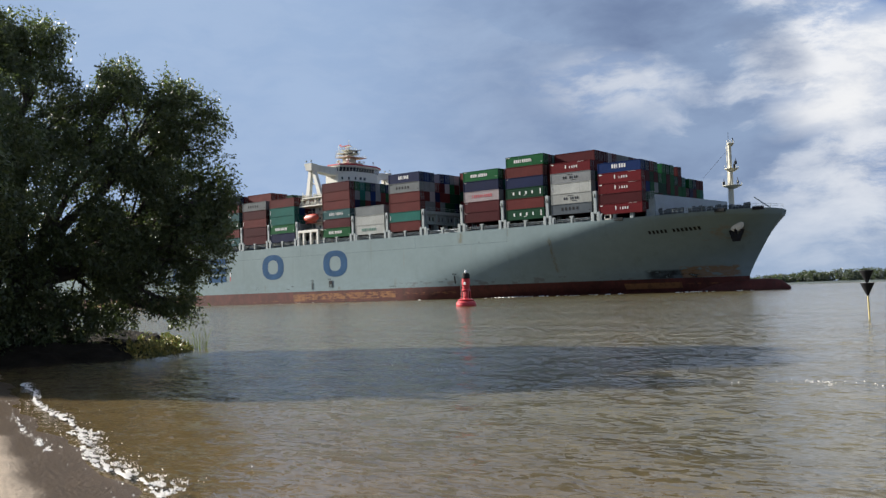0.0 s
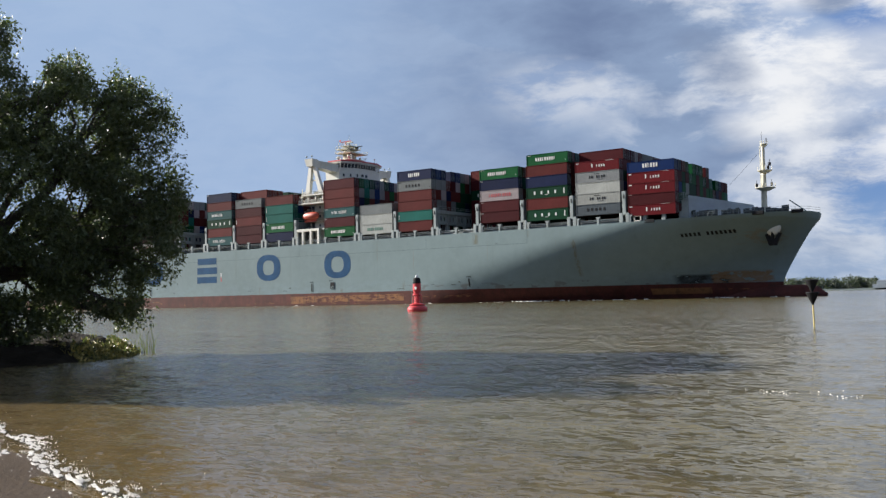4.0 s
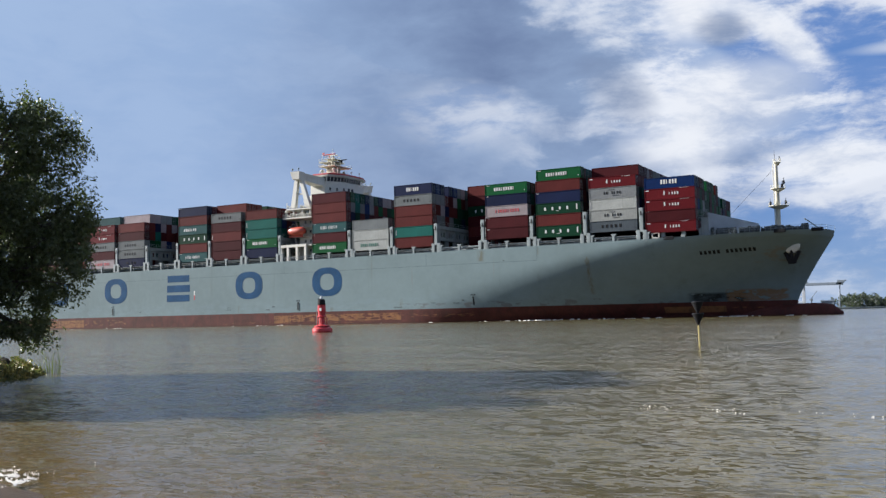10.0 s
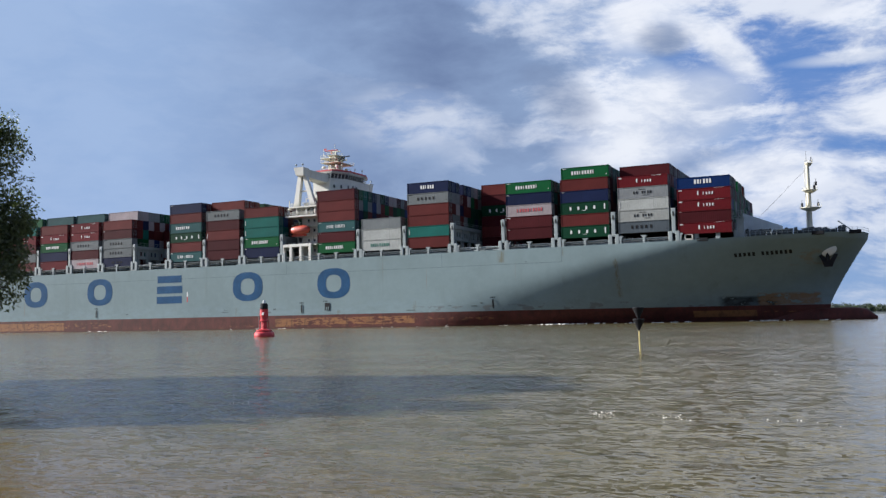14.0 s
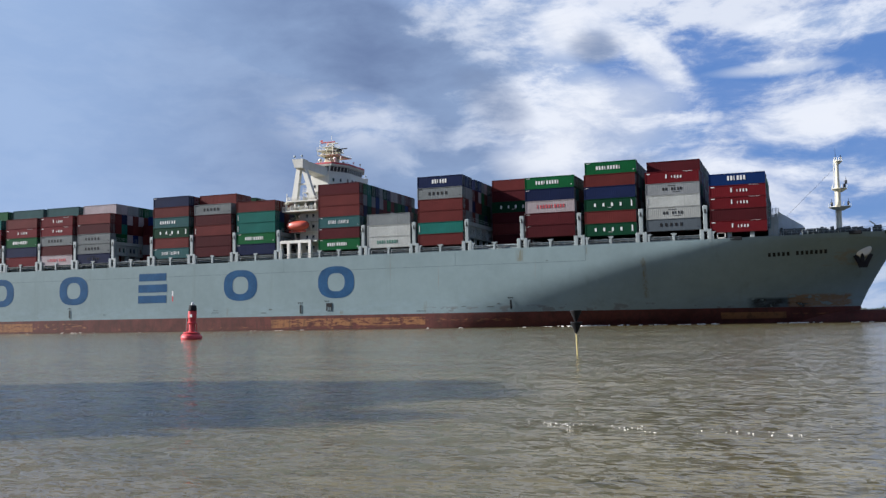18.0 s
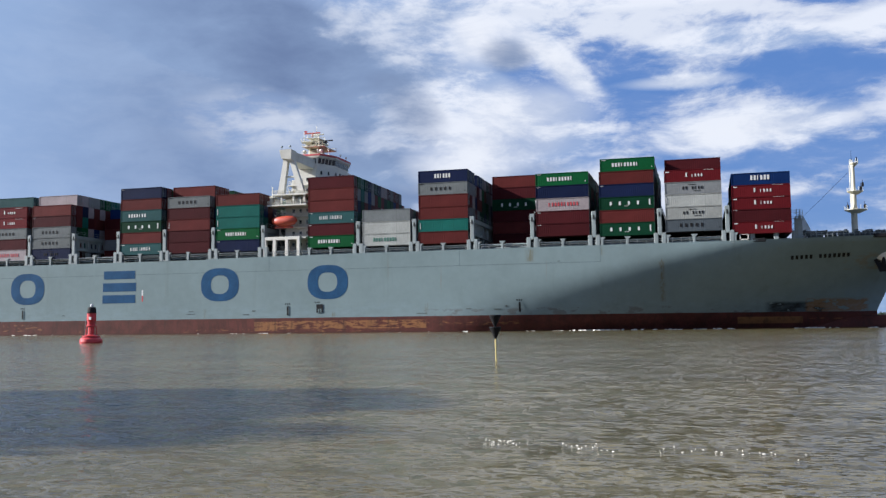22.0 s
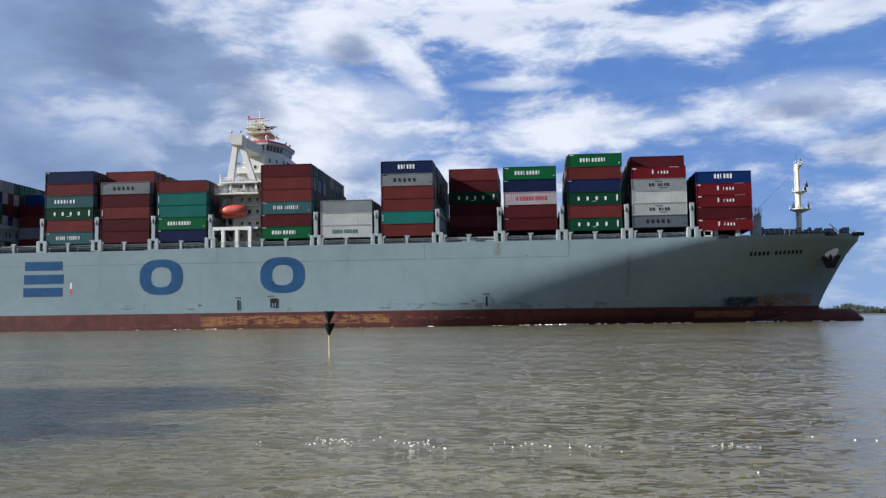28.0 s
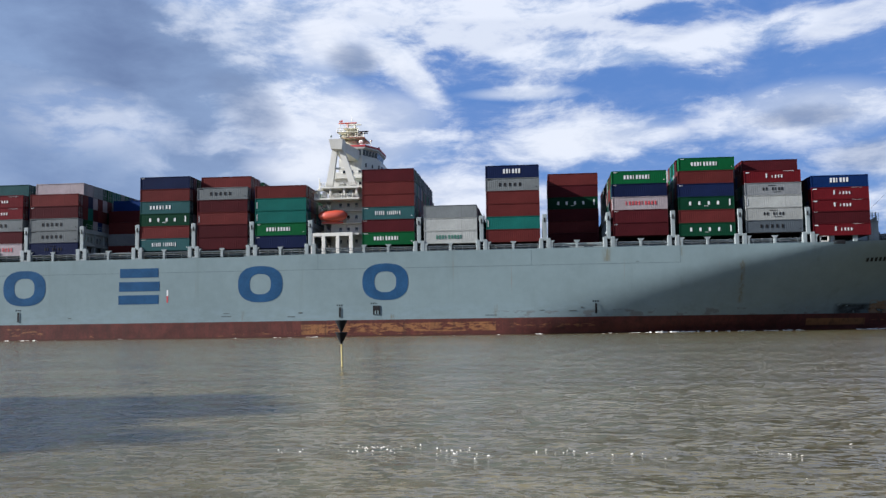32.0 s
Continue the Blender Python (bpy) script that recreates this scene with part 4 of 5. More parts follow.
def deck_bracket(x):
    bm = bmesh.new()
    box(bm, x - 0.28, x + 0.28, 0.1, 0.8, 18.5, 20.3, 0.05)
    prism(bm, [(x - 0.28, 0.1, 20.2), (x + 0.28, 0.1, 20.2), (x + 0.28, 0.9, 20.2), (x - 0.28, 0.9, 20.2)], [(x - 0.72, 0.1, 20.75), (x + 0.72, 0.1, 20.75), (x + 0.72, 1.0, 20.75), (x - 0.72, 1.0, 20.75)])
    part("deck_bracket", bm, M_LASH, ship)


def lashing_bridge(x, z1=26.2):
    """A portal across the ship between two bays, with arches."""
    bm = bmesh.new()
    box(bm, x - 0.5, x + 0.5, 1.2, 38.8, z1 - 1.0, z1, 0.04)
    box(bm, x - 0.5, x + 0.5, 1.2, 38.8, 22.2, 22.6, 0.04)
    for i in range(9):
        y = 1.4 + i * 4.6
        box(bm, x - 0.35, x + 0.35, y, y + 0.6, 19, z1, 0.0)
        if i < 8:                                # plating with two window slots, an arch below
            box(bm, x - 0.12, x + 0.12, y + 0.6, y + 4.6, 22.6, 23.2)
            box(bm, x - 0.12, x + 0.12, y + 0.6, y + 4.6, 24.5, z1 - 1.0)
            for d in (0.6, 2.2, 3.8):
                box(bm, x - 0.12, x + 0.12, y + d, y + d + 0.8, 23.2, 24.5)
            for d in (0.6, 3.9):
                box(bm, x - 0.12, x + 0.12, y + d, y + d + 0.7, 19.0, 22.2)
    part("lashing_bridge", bm, M_LASH, ship, "grey steel portal across the deck")
    bm = bmesh.new()
    for z in (z1 + 0.55, z1 + 1.05):
        tube(bm, (x + 0.45, 1.2, z), (x + 0.45, 38.8, z), 0.04, n=6)
    for i in range(14):
        y = 1.3 + i * 2.85
        tube(bm, (x + 0.45, y, z1), (x + 0.45, y, z1 + 1.05), 0.04, n=6)
    part("railing", bm, M_LASH, ship)


for b in BAYS:
    if b != -113.0:
        lashing_post(b + LONG + 1.05)
    if b != -113.0:
        deck_bracket(b + LONG / 2)
    deck_bracket(b + 0.4)
    if b not in (-113.0,):
        lashing_bridge(b + LONG + 1.05)

bm = bmesh.new()
for z in (19.55, 20.05):
    tube(bm, (-395, 0.2, z), (-115, 0.2, z), 0.045, n=6)
part("deck_rail", bm, M_DECK, ship)
bm = bmesh.new()
for i in range(150):
    x = -395 + i * 1.87
    tube(bm, (x, 0.2, 18.5), (x, 0.2, 20.05), 0.035, n=5)
tagged(part("rail_stanchions", bm, M_DECK, ship), kind="stuff")
for z, y in ((19.95, 1.3), (19.25, 1.5)):
    part("deck_pipe", tube(bmesh.new(), (-395, y, z), (-113, y, z), 0.15, n=8), M_LASH, ship)
part("walkway", box(bmesh.new(), -395, -226.5, 0.6, 1.9, 20.0, 20.25, 0.03), M_DECK, ship)

# outer stacks from the hatch upwards: paint and kind of writing (shown as bars)
STACKS = {
    -113.0: (20.4, "red:k maroon:s red:k red:k blue:i"), -127.1: (21.4, "mid_grey:c white:g white:v silver:g red:k"),
    -141.4: (21.0, "dark_green:u rust: dark_green:u navy:s rust: green:e"), -155.8: (21.4, "maroon:s maroon:s pink:y navy:s green:e"),
    -183.9: (20.65, "rust: teal:v rust: rust: grey:c navy:i"), -198.0: (20.65, "white:w white: grey:"),
    -212.2: (20.7, "green:e maroon:s grey_teal:h rust: rust: maroon:"), -237.3: (20.5, "navy:s green:e teal:v teal:v rust:"),
    -251.1: (20.5, "maroon: maroon: rust:v maroon: grey:c"), -265.0: (20.5, "grey_teal:h rust: dark_green:u grey_teal:j rust: navy:s"),
    -292.2: (20.1, "navy:g grey:c grey:c maroon:s rust:"), -306.0: (20.1, "pink:y maroon: grey:c red:k red:k"),
    -319.5: (20.1, "red:s navy: green:e red:k rust:"), -333.6: (20.1, "rust: grey:c maroon: red:k teal:"), -347.7: (20.1, "navy: rust: maroon: grey:c rust:")}
PITCH = {-113.0: 2.64, -127.1: 2.74}          # the lower boxes of two bays
TOPS = {-127.1: 6, -251.1: 6, -292.2: 6, -306.0: 6, -319.5: 6, -333.6: 6, -347.7: 6, -278.6: 5, -169.8: 6}
# paint, start, length, count, height
MARKS = {"k": (M_MARK, 4.6, 3.9, 6, 0.62), "i": (M_MARK, 4.0, 4.1, 6, 1.0), "e": (M_MARK, 2.7, 6.0, 9, 0.85), "u": (M_MARK, 2.3, 8.0, 4, 0.8), "c": (M_BLACK, 3.0, 5.6, 5, 0.75),
         "g": (M_BLACK, 3.8, 4.6, 7, 0.66), "y": (M_MARKRED, 2.9, 7.0, 10, 0.85), "w": (M_DARKGREEN, 2.7, 6.2, 9, 0.85), "h": (M_MARK, 3.0, 6.0, 13, 0.85), "j": (M_MARK, 2.4, 5.4, 7, 0.85), "s": (M_MARK, 0.35, 0.8, 3, 0.16), "v": (M_MARK, 0.35, 0.28, 1, 1.5)}
_box_mesh = {}


def container_mesh(paint):
    """A corrugated freight container with its frame, corner castings and ribbed roof."""
    if paint in _box_mesh:
        return _box_mesh[paint]
    h = TIER - 0.05
    bm = bmesh.new()
    box(bm, 0.1, LONG - 0.1, 0.07, WIDE - 0.07, 0.1, h - 0.06)
    for z0, z1 in ((0.0, 0.16), (h - 0.12, h)):
        for y0, y1 in ((0, 0.1), (WIDE - 0.1, WIDE)):
            box(bm, 0, LONG, y0, y1, z0, z1)
        for x0, x1 in ((0, 0.12), (LONG - 0.12, LONG)):
            box(bm, x0, x1, 0.1, WIDE - 0.1, z0, z1)
    for x0, x1 in ((0, 0.16), (LONG - 0.16, LONG)):
        for y0, y1 in ((0, 0.16), (WIDE - 0.16, WIDE)):
            box(bm, x0, x1, y0, y1, 0.16, h - 0.12)
    ribs = 26
    for i in range(ribs):
        x = 0.22 + i * (LONG - 0.44) / ribs
        w = (LONG - 0.44) / ribs
        v = [bm.verts.new(p) for p in ((x, 0.075, 0.16), (x + w * 0.2, 0.060, 0.16), (x + w * 0.6, 0.060, 0.16), (x + w * 0.8, 0.075, 0.16), (x, 0.075, h - 0.12), (x + w * 0.2, 0.060, h - 0.12), (x + w * 0.6, 0.060, h - 0.12), (x + w * 0.8, 0.075, h - 0.12))]
        for a in range(3):
            bm.faces.new((v[a], v[a + 1], v[a + 5], v[a + 4]))
    bmesh.ops.recalc_face_normals(bm, faces=bm.faces)
    me = bpy.data.meshes.new("container_body")
    bm.to_mesh(me)
    bm.free()
    me.materials.append(M_BOX[paint])
    _box_mesh[paint] = me
    return me


_bars = {}


def bar_mesh(mat, w, h):
    """A plain solid bar."""
    bm = box(bmesh.new(), 0, w, 0, 0.04, 0, h)
    me = bpy.data.meshes.new("lettering_bar")
    bm.to_mesh(me)
    bm.free()
    me.materials.append(mat)
    return me


def marking(kind, ob):
    """Lettering as plain bars on a container's long side."""
    mat, x0, length, n, high = MARKS[kind]
    pitch = length / n
    z0 = 1.02 if kind in "kieucgywhj" else (TIER - 0.45 if kind == "s" else 0.6)
    rows = []
    for i in range(n):
        if kind == "k" and i == 1 or kind in "gh" and i == n // 2 - 1:
            continue
        big = 1.5 if kind == "k" and i == 0 else 1.0
        fill = {"u": 0.22, "c": 0.42, "i": 0.60, "e": 0.58, "w": 0.58, "h": 0.46, "k": 0.44, "y": 0.52}.get(kind, 0.48)
        w = pitch * fill * (0.5 if (i * 7 + n) % 5 == 0 and n > 5 else 1.0)
        rows.append((x0 + i * pitch, w, z0, high * big))
    if kind == "u":
        rows.append((10.9, 0.3, 0.8, 1.4))
        rows.append((x0 + 3.2, 0.9, 0.75, 0.09))
    if kind == "k":
        rows.append((0.35, 0.75, TIER - 0.75, 0.2))
        rows.append((8.4, 2.2, TIER - 0.45, 0.06))
    if kind in "ech":
        rows.append((11.3, 0.22, 0.6, 0.2))
        rows.append((0.4, 0.9, TIER - 0.4, 0.1))
    if kind == "g":
        rows.append((5.0, 1.6, 2.05, 0.08))
        rows.append((6.0, 1.6, 0.62, 0.08))
    for x, w, z, h in rows:
        key = (mat.name, round(w, 2), round(h, 2))
        if key not in _bars:
            _bars[key] = bar_mesh(mat, w, h)
        part("lettering_bar", _bars[key], None, ob).location = (x, 0, z)


_doors = {}


def container_doors(paint, ob, tall):
    """Two doors at the container's end, each with a pair of lock rods."""
    h = TIER - 0.05
    if paint not in _doors:
        bm = box(bmesh.new(), 0, 0.05, 0, 1.02, 0.18, h - 0.14, 0.01)
        for z in (0.75, 1.35, 1.95):
            box(bm, 0.05, 0.065, 0.08, 0.94, z, z + 0.28)
        me = bpy.data.meshes.new("door")
        bm.to_mesh(me)
        bm.free()
        me.materials.append(M_BOX[paint])
        _doors[paint] = me
    if "rod" not in _doors:
        bm = tube(bmesh.new(), (0.09, 0, 0.2), (0.09, 0, h - 0.16), 0.03, n=6)
        box(bm, 0.06, 0.12, -0.05, 0.25, 1.15, 1.22)
        me = bpy.data.meshes.new("lock_rod")
        bm.to_mesh(me)
        bm.free()
        me.materials.append(M_LASH)
        _doors["rod"] = me
    for y in (0.17, 1.22):
        door = part("door", _doors[paint], None, ob)
        door.location = (LONG - 0.1, y, 0)
        door.scale.z = tall / TIER
        for d in (0.28, 0.72):
            part("lock_rod", _doors["rod"], None, door, "grey steel lock rod").location = (0, d, 0)


MOVED = []                                   # all that sails with the ship, and its place on board


def container(paint, kind, x, y, z, words, tall=TIER):
    ob = root("shipping_container", words, "container", "containers on the ship's deck")
    part("container_body", container_mesh(paint), None, ob).scale.z = tall / TIER
    if x > -345:
        container_doors(paint, ob, tall)
    if kind:
        marking(kind, ob)
    MOVED.append((ob, Vector((x, y, z))))
    return ob


NAMES = {"brown": "brown", "rust": "rust-brown", "maroon": "dark maroon", "red": "bright red", "green": "bright green", "dark_green": "dark green", "teal": "turquoise", "grey_teal": "grey-green",
         "navy": "navy blue", "blue": "blue", "grey": "light grey", "mid_grey": "mid grey", "white": "off-white", "pink": "pale pinkish white", "silver": "silver-grey"}
rng_box = random.Random(4)
for b, (base, rows) in STACKS.items():
    for i, row in enumerate(rows.split()):
        paint, kind = row.split(":")
        shift = rng_box.uniform(-0.04, 0.04) + (0.25 if b == -141.4 and i == 5 else 0)
        more = " with pale lettering bars" if kind in ("k", "i", "e", "u", "h", "j") else (" with dark lettering bars" if kind in ("c", "g", "w", "y") else "")
        container(paint, kind, b + shift, 0.25, base + i * PITCH.get(b, TIER), NAMES[paint] + " corrugated freight container" + more, PITCH.get(b, TIER))


def inner_stacks():
    """The rows behind the outer stacks, as one mesh of many boxes."""
    rng = random.Random(8)
    keys = ["rust", "maroon", "maroon", "rust", "brown", "teal", "dark_green", "green", "navy", "grey", "silver", "blue", "pink"]
    index = {n: i for i, n in enumerate(sorted(set(keys + ["grey_teal"])))}
    verts, faces, mats = [], [], []
    for b in BAYS:
        base = STACKS[b][0] if b in STACKS else (21.2 if b == -169.8 else 20.2)
        outer = len(STACKS[b][1].split()) if b in STACKS else 0
        first = 1 if b in STACKS else (7 if b == -169.8 else 5)
        for row in range(first, 16):
            tiers = TOPS.get(b, outer)
            if b == -113.0 and row > 9:
                tiers = 4
            if row > 2 and rng.random() < 0.12 and b not in (-198.0,) and not (b == -169.8 and row < 9):
                tiers -= 1
            for i in range(tiers):
                paint = rng.choice(keys)
                if b == -169.8 and row == 7:
                    paint = ("maroon", "rust", "maroon", "dark_green", "maroon", "rust")[min(i, 5)]
                if b in (-127.1, -251.1) and i == 5 and row < 4:
                    paint = "maroon" if b == -127.1 else "rust"
                if b == -292.2 and i == 5 and row < 5:
                    paint = "pink" if row < 3 else "silver"
                if b in (-306.0, -319.5) and i == 5 and row < 5:
                    paint = "grey_teal" if row < 3 else "navy"
                if b == -113.0 and row > 3:
                    paint = rng.choice(["green", "dark_green", "teal", "navy", "maroon", "green"])
                x0, y0, z0 = b + rng.uniform(-0.05, 0.05), 0.25 + row * 2.47, base + i * PITCH.get(b, TIER)
                if (i == tiers - 1 and row < 14 and b > -340) or (b == -169.8 and row == 7):
                    container(paint, "u" if paint == "dark_green" and row == 7 and b == -169.8 else "", x0, y0, z0, NAMES[paint] + " corrugated freight container in an inner row", PITCH.get(b, TIER))
                    continue
                x1, y1, z1 = x0 + LONG, y0 + WIDE, z0 + PITCH.get(b, TIER) - 0.05
                k = len(verts)
                verts += [(x0, y0, z0), (x1, y0, z0), (x1, y1, z0), (x0, y1, z0), (x0, y0, z1), (x1, y0, z1), (x1, y1, z1), (x0, y1, z1)]
                for f in ((0, 1, 5, 4), (1, 2, 6, 5), (2, 3, 7, 6), (3, 0, 4, 7), (4, 5, 6, 7), (3, 2, 1, 0)):
                    faces.append(tuple(k + v for v in f))
                    mats.append(index[paint])
    me = bpy.data.meshes.new("inner_containers")
    me.from_pydata(verts, [], faces)
    for n in sorted(index):
        me.materials.append(M_BOX[n])
    me.polygons.foreach_set("material_index", mats)
    me.update()
    ob = tagged(new("inner_containers", me), "inner rows of stacked containers in mixed colours", "containers", kind="stuff")
    MOVED.append((ob, Vector((0, 0, 0))))


inner_stacks()


# ---- superstructure ----
def superstructure():
    house = part("deckhouse", box(bmesh.new(), -220.6, -212.6, 5.2, 34.8, 18.5, 34.4, 0.1), M_WHITE, ship, "tall white deckhouse with galleries")
    part("upper_house", box(bmesh.new(), -220.8, -212.9, 9.4, 30.6, 34.4, 39.2, 0.1), M_WHITE, house)
    for lvl in range(7):
        z = 20.6 + lvl * 2.85
        reach = -222.6 if lvl < 5 else -221.6
        part("gallery_deck", box(bmesh.new(), reach, -212.4, 3.9 if lvl < 5 else 8.6, 36.1 if lvl < 5 else 31.4, z - 0.12, z + 0.1, 0.02), M_WHITE, house)
        bm = bmesh.new()
        y = 4.0 if lvl < 5 else 8.7
        for zz in (0.55, 1.05):
            tube(bm, (reach + 0.1, y, z + zz), (-213, y, z + zz), 0.04, n=6)
            tube(bm, (reach + 0.1, y, z + zz), (reach + 0.1, 20, z + zz), 0.04, n=6)
        for i in range(6):
            tube(bm, (reach + 0.1 + i * 1.85, y, z), (reach + 0.1 + i * 1.85, y, z + 1.05), 0.04, n=6)
        part("gallery_rail", bm, M_WHITE, house)
        for i in range(3):
            x = -218.6 + i * 1.9
            part("window", box(bmesh.new(), x, x + 0.65, (5.12 if lvl < 5 else 9.32), (5.22 if lvl < 5 else 9.42), z + 1.0, z + 1.9, 0.02), M_GLASS, house)
        if lvl < 6:
            bm = bmesh.new()
            tube(bm, (-220.8, (4.5 if lvl < 4 else 9.2), z), (-222.0, (4.9 if lvl < 4 else 9.4), z + 2.8), 0.12, n=6)
            part("ladder", bm, M_WHITE, house)
    bm = bmesh.new()
    plan = [(-219.6, 9.6), (-214.2, 9.6), (-210.6, 15.0), (-210.6, 25.0), (-214.2, 30.4), (-219.6, 30.4)]
    prism(bm, [(a, b, 39.2) for a, b in plan], [(a + (0.3 if a > -215 else 0), b, 42.5) for a, b in plan])
    part("bridge_deck", bm, M_WHITE, ship, "white navigation bridge deck")
    for i in range(5):
        y = 10.6 + i * 1.9
        x = -213.75 + 3.5 * min(1.0, (y - 9.6) / 5.4)
        part("porthole", box(bmesh.new(), x - 0.25, x + 0.06, y, y + 0.8, 40.5, 41.4, 0.02), M_GLASS, ship)
    bm = bmesh.new()
    plan = [(-218.4, 10.2), (-214.2, 10.2), (-211.6, 15.6), (-211.6, 24.4), (-214.2, 29.8), (-218.4, 29.8)]
    prism(bm, [(a, b, 42.5) for a, b in plan], [(a + (0.5 if a > -215 else 0), b, 45.0) for a, b in plan])
    wheel = part("wheelhouse", bm, M_WHITE, ship, "white wheelhouse with dark windows")
    bm = bmesh.new()
    prism(bm, [(a + (0.9 if a > -215 else -0.3), b + (-0.4 if b < 20 else 0.4), 45.0) for a, b in plan], [(a + (0.9 if a > -215 else -0.3), b + (-0.4 if b < 20 else 0.4), 45.35) for a, b in plan])
    part("roof", bm, M_WHITE, wheel)
    bm = bmesh.new()
    prism(bm, [(a + (1.0 if a > -215 else -0.4), b + (-0.5 if b < 20 else 0.5), 45.352) for a, b in plan], [(a + (1.0 if a > -215 else -0.4), b + (-0.5 if b < 20 else 0.5), 45.8) for a, b in plan])
    part("roof_band", bm, M_MARKRED, wheel, "red band along the roof")
    faces = [((-214.2, 10.2), (-211.6, 15.6), 5), ((-211.6, 15.6), (-211.6, 24.4), 7), ((-211.6, 24.4), (-214.2, 29.8), 5), ((-218.4, 10.2), (-214.2, 10.2), 3)]
    for (xa, ya), (xb, yb), n in faces:
        for i in range(n):
            f0, f1 = (i + 0.1) / n, (i + 0.9) / n
            out = 0.06
            d = Vector((yb - ya, xa - xb, 0)).normalized() * out
            if n == 3:
                d = Vector((0, -out, 0))
            bm = bmesh.new()
            pts = [(xa + (xb - xa) * f, ya + (yb - ya) * f) for f in (f0, f1)]
            low, high = [], []
            for (px, py), s in ((pts[0], 1), (pts[1], 1), (pts[1], -1), (pts[0], -1)):
                low.append((px + d.x * s + (0.18 if n != 3 else 0), py + d.y * s, 43.4))
                high.append((px + d.x * s + (0.44 if n != 3 else 0), py + d.y * s, 44.75))
            prism(bm, low, high)
            part("bridge_window", bm, M_GLASS, wheel)
    for e, s in ((0.0, 1), (40.0, -1)):
        bm = bmesh.new()
        tip = e + s * 2.6
        prism(bm, [(-219.4, e + s * 0.4, 43.2), (-216.9, e + s * 0.4, 43.0), (-216.7, tip, 42.7), (-219.2, tip, 42.7)], [(-219.9, e + s * 0.1, 45.4), (-216.6, e + s * 0.1, 45.4), (-216.4, tip, 45.2), (-219.7, tip, 45.2)])
        prism(bm, [(-219.1, tip, 42.9), (-216.8, tip, 42.9), (-214.6, e + s * 10.3, 41.8), (-218.6, e + s * 10.3, 41.8)], [(-219.4, tip, 45.0), (-216.5, tip, 45.0), (-214.6, e + s * 10.3, 44.4), (-218.6, e + s * 10.3, 44.4)])
        w = part("bridge_wing", bm, M_WHITE, ship, "white bridge wing reaching over the side")
        for low, high in (((-220.9, -219.3), (-219.4, -218.2)), ((-215.3, -213.7), (-217.8, -216.6))):
            bm = bmesh.new()
            y0, y1 = e + s * 1.4, e + s * 2.6
            prism(bm, [(low[0], y0, 34.6), (low[1], y0, 34.6), (low[1], y1, 34.6), (low[0], y1, 34.6)], [(high[0], y0, 42.9), (high[1], y0, 42.9), (high[1], y1, 42.9), (high[0], y1, 42.9)])
            part("wing_leg", bm, M_WHITE, w, "slanting white support")
        part("wing_brace", box(bmesh.new(), -219.6, -215.8, e + s * 2.0 - 0.3, e + s * 2.0 + 0.3, 38.6, 39.0, 0.05), M_WHITE, w)
        ya, yb = min(e + s * 1.0, e + s * 9.2), max(e + s * 1.0, e + s * 9.2)
        for z, x0 in ((34.3, -222.2), (31.7, -223.6)):
            deck = part("side_platform", box(bmesh.new(), x0, -213.0, ya, yb, z - 0.25, z + 0.15, 0.04), M_WHITE, w)
            bm = bmesh.new()
            edge = e + s * 1.1
            for d in (0.5, 0.8, 1.1):
                tube(bm, (x0 + 0.1, edge, z + d), (-213.1, edge, z + d), 0.05, n=5)
                tube(bm, (x0 + 0.1, edge, z + d), (x0 + 0.1, e + s * 9.0, z + d), 0.05, n=5)
            for i in range(8):
                tube(bm, (x0 + 0.1 + i * 1.28, edge, z), (x0 + 0.1 + i * 1.28, edge, z + 1.1), 0.05, n=5)
            part("platform_rail", bm, M_WHITE, deck)
        for x in (-222.6, -219.8, -216.6, -213.7):
            part("platform_post", box(bmesh.new(), x - 0.22, x + 0.22, e + s * 1.5 - 0.2, e + s * 1.5 + 0.2, 31.8, 34.1, 0.03), M_WHITE, w)
        for i, (x, z, a, h) in enumerate(((-221.4, 31.85, 0.5, 1.6), (-218.3, 31.85, 0.8, 1.2), (-215.4, 31.85, 0.45, 1.9), (-220.2, 34.45, 0.4, 1.3), (-217.4, 34.45, 0.6, 0.9), (-214.6, 34.45, 0.35, 1.5))):
            part("deck_locker", box(bmesh.new(), x - a, x + a, e + s * 2.6 - 0.4, e + s * 2.6 + 0.4, z, z + h, 0.05), (M_WHITE, M_CREAM, M_LASH)[i % 3], w)
        for x in (-219.4, -217.2):
            bm = bmesh.new()
            tube(bm, (x, e + s * 0.6, 45.2), (x, e + s * 0.6, 46.2), 0.05, n=6)
            bmesh.ops.create_uvsphere(bm, u_segments=8, v_segments=6, radius=0.3, matrix=Matrix.Translation((x, e + s * 0.6, 46.2)))
            part("wing_lamp", bm, M_LASH, w)
    bm = bmesh.new()
    foot, head = [(-220.6, HALF - 2.2), (-216.6, HALF - 2.2), (-216.6, HALF + 2.2), (-220.6, HALF + 2.2)], [(-219.4, HALF - 0.9), (-217.6, HALF - 0.9), (-217.6, HALF + 0.9), (-219.4, HALF + 0.9)]
    for (a, b), (c, d) in zip(foot, head):
        tube(bm, (a, b, 42.3), (c, d, 51.2), 0.24, 0.16, 8)
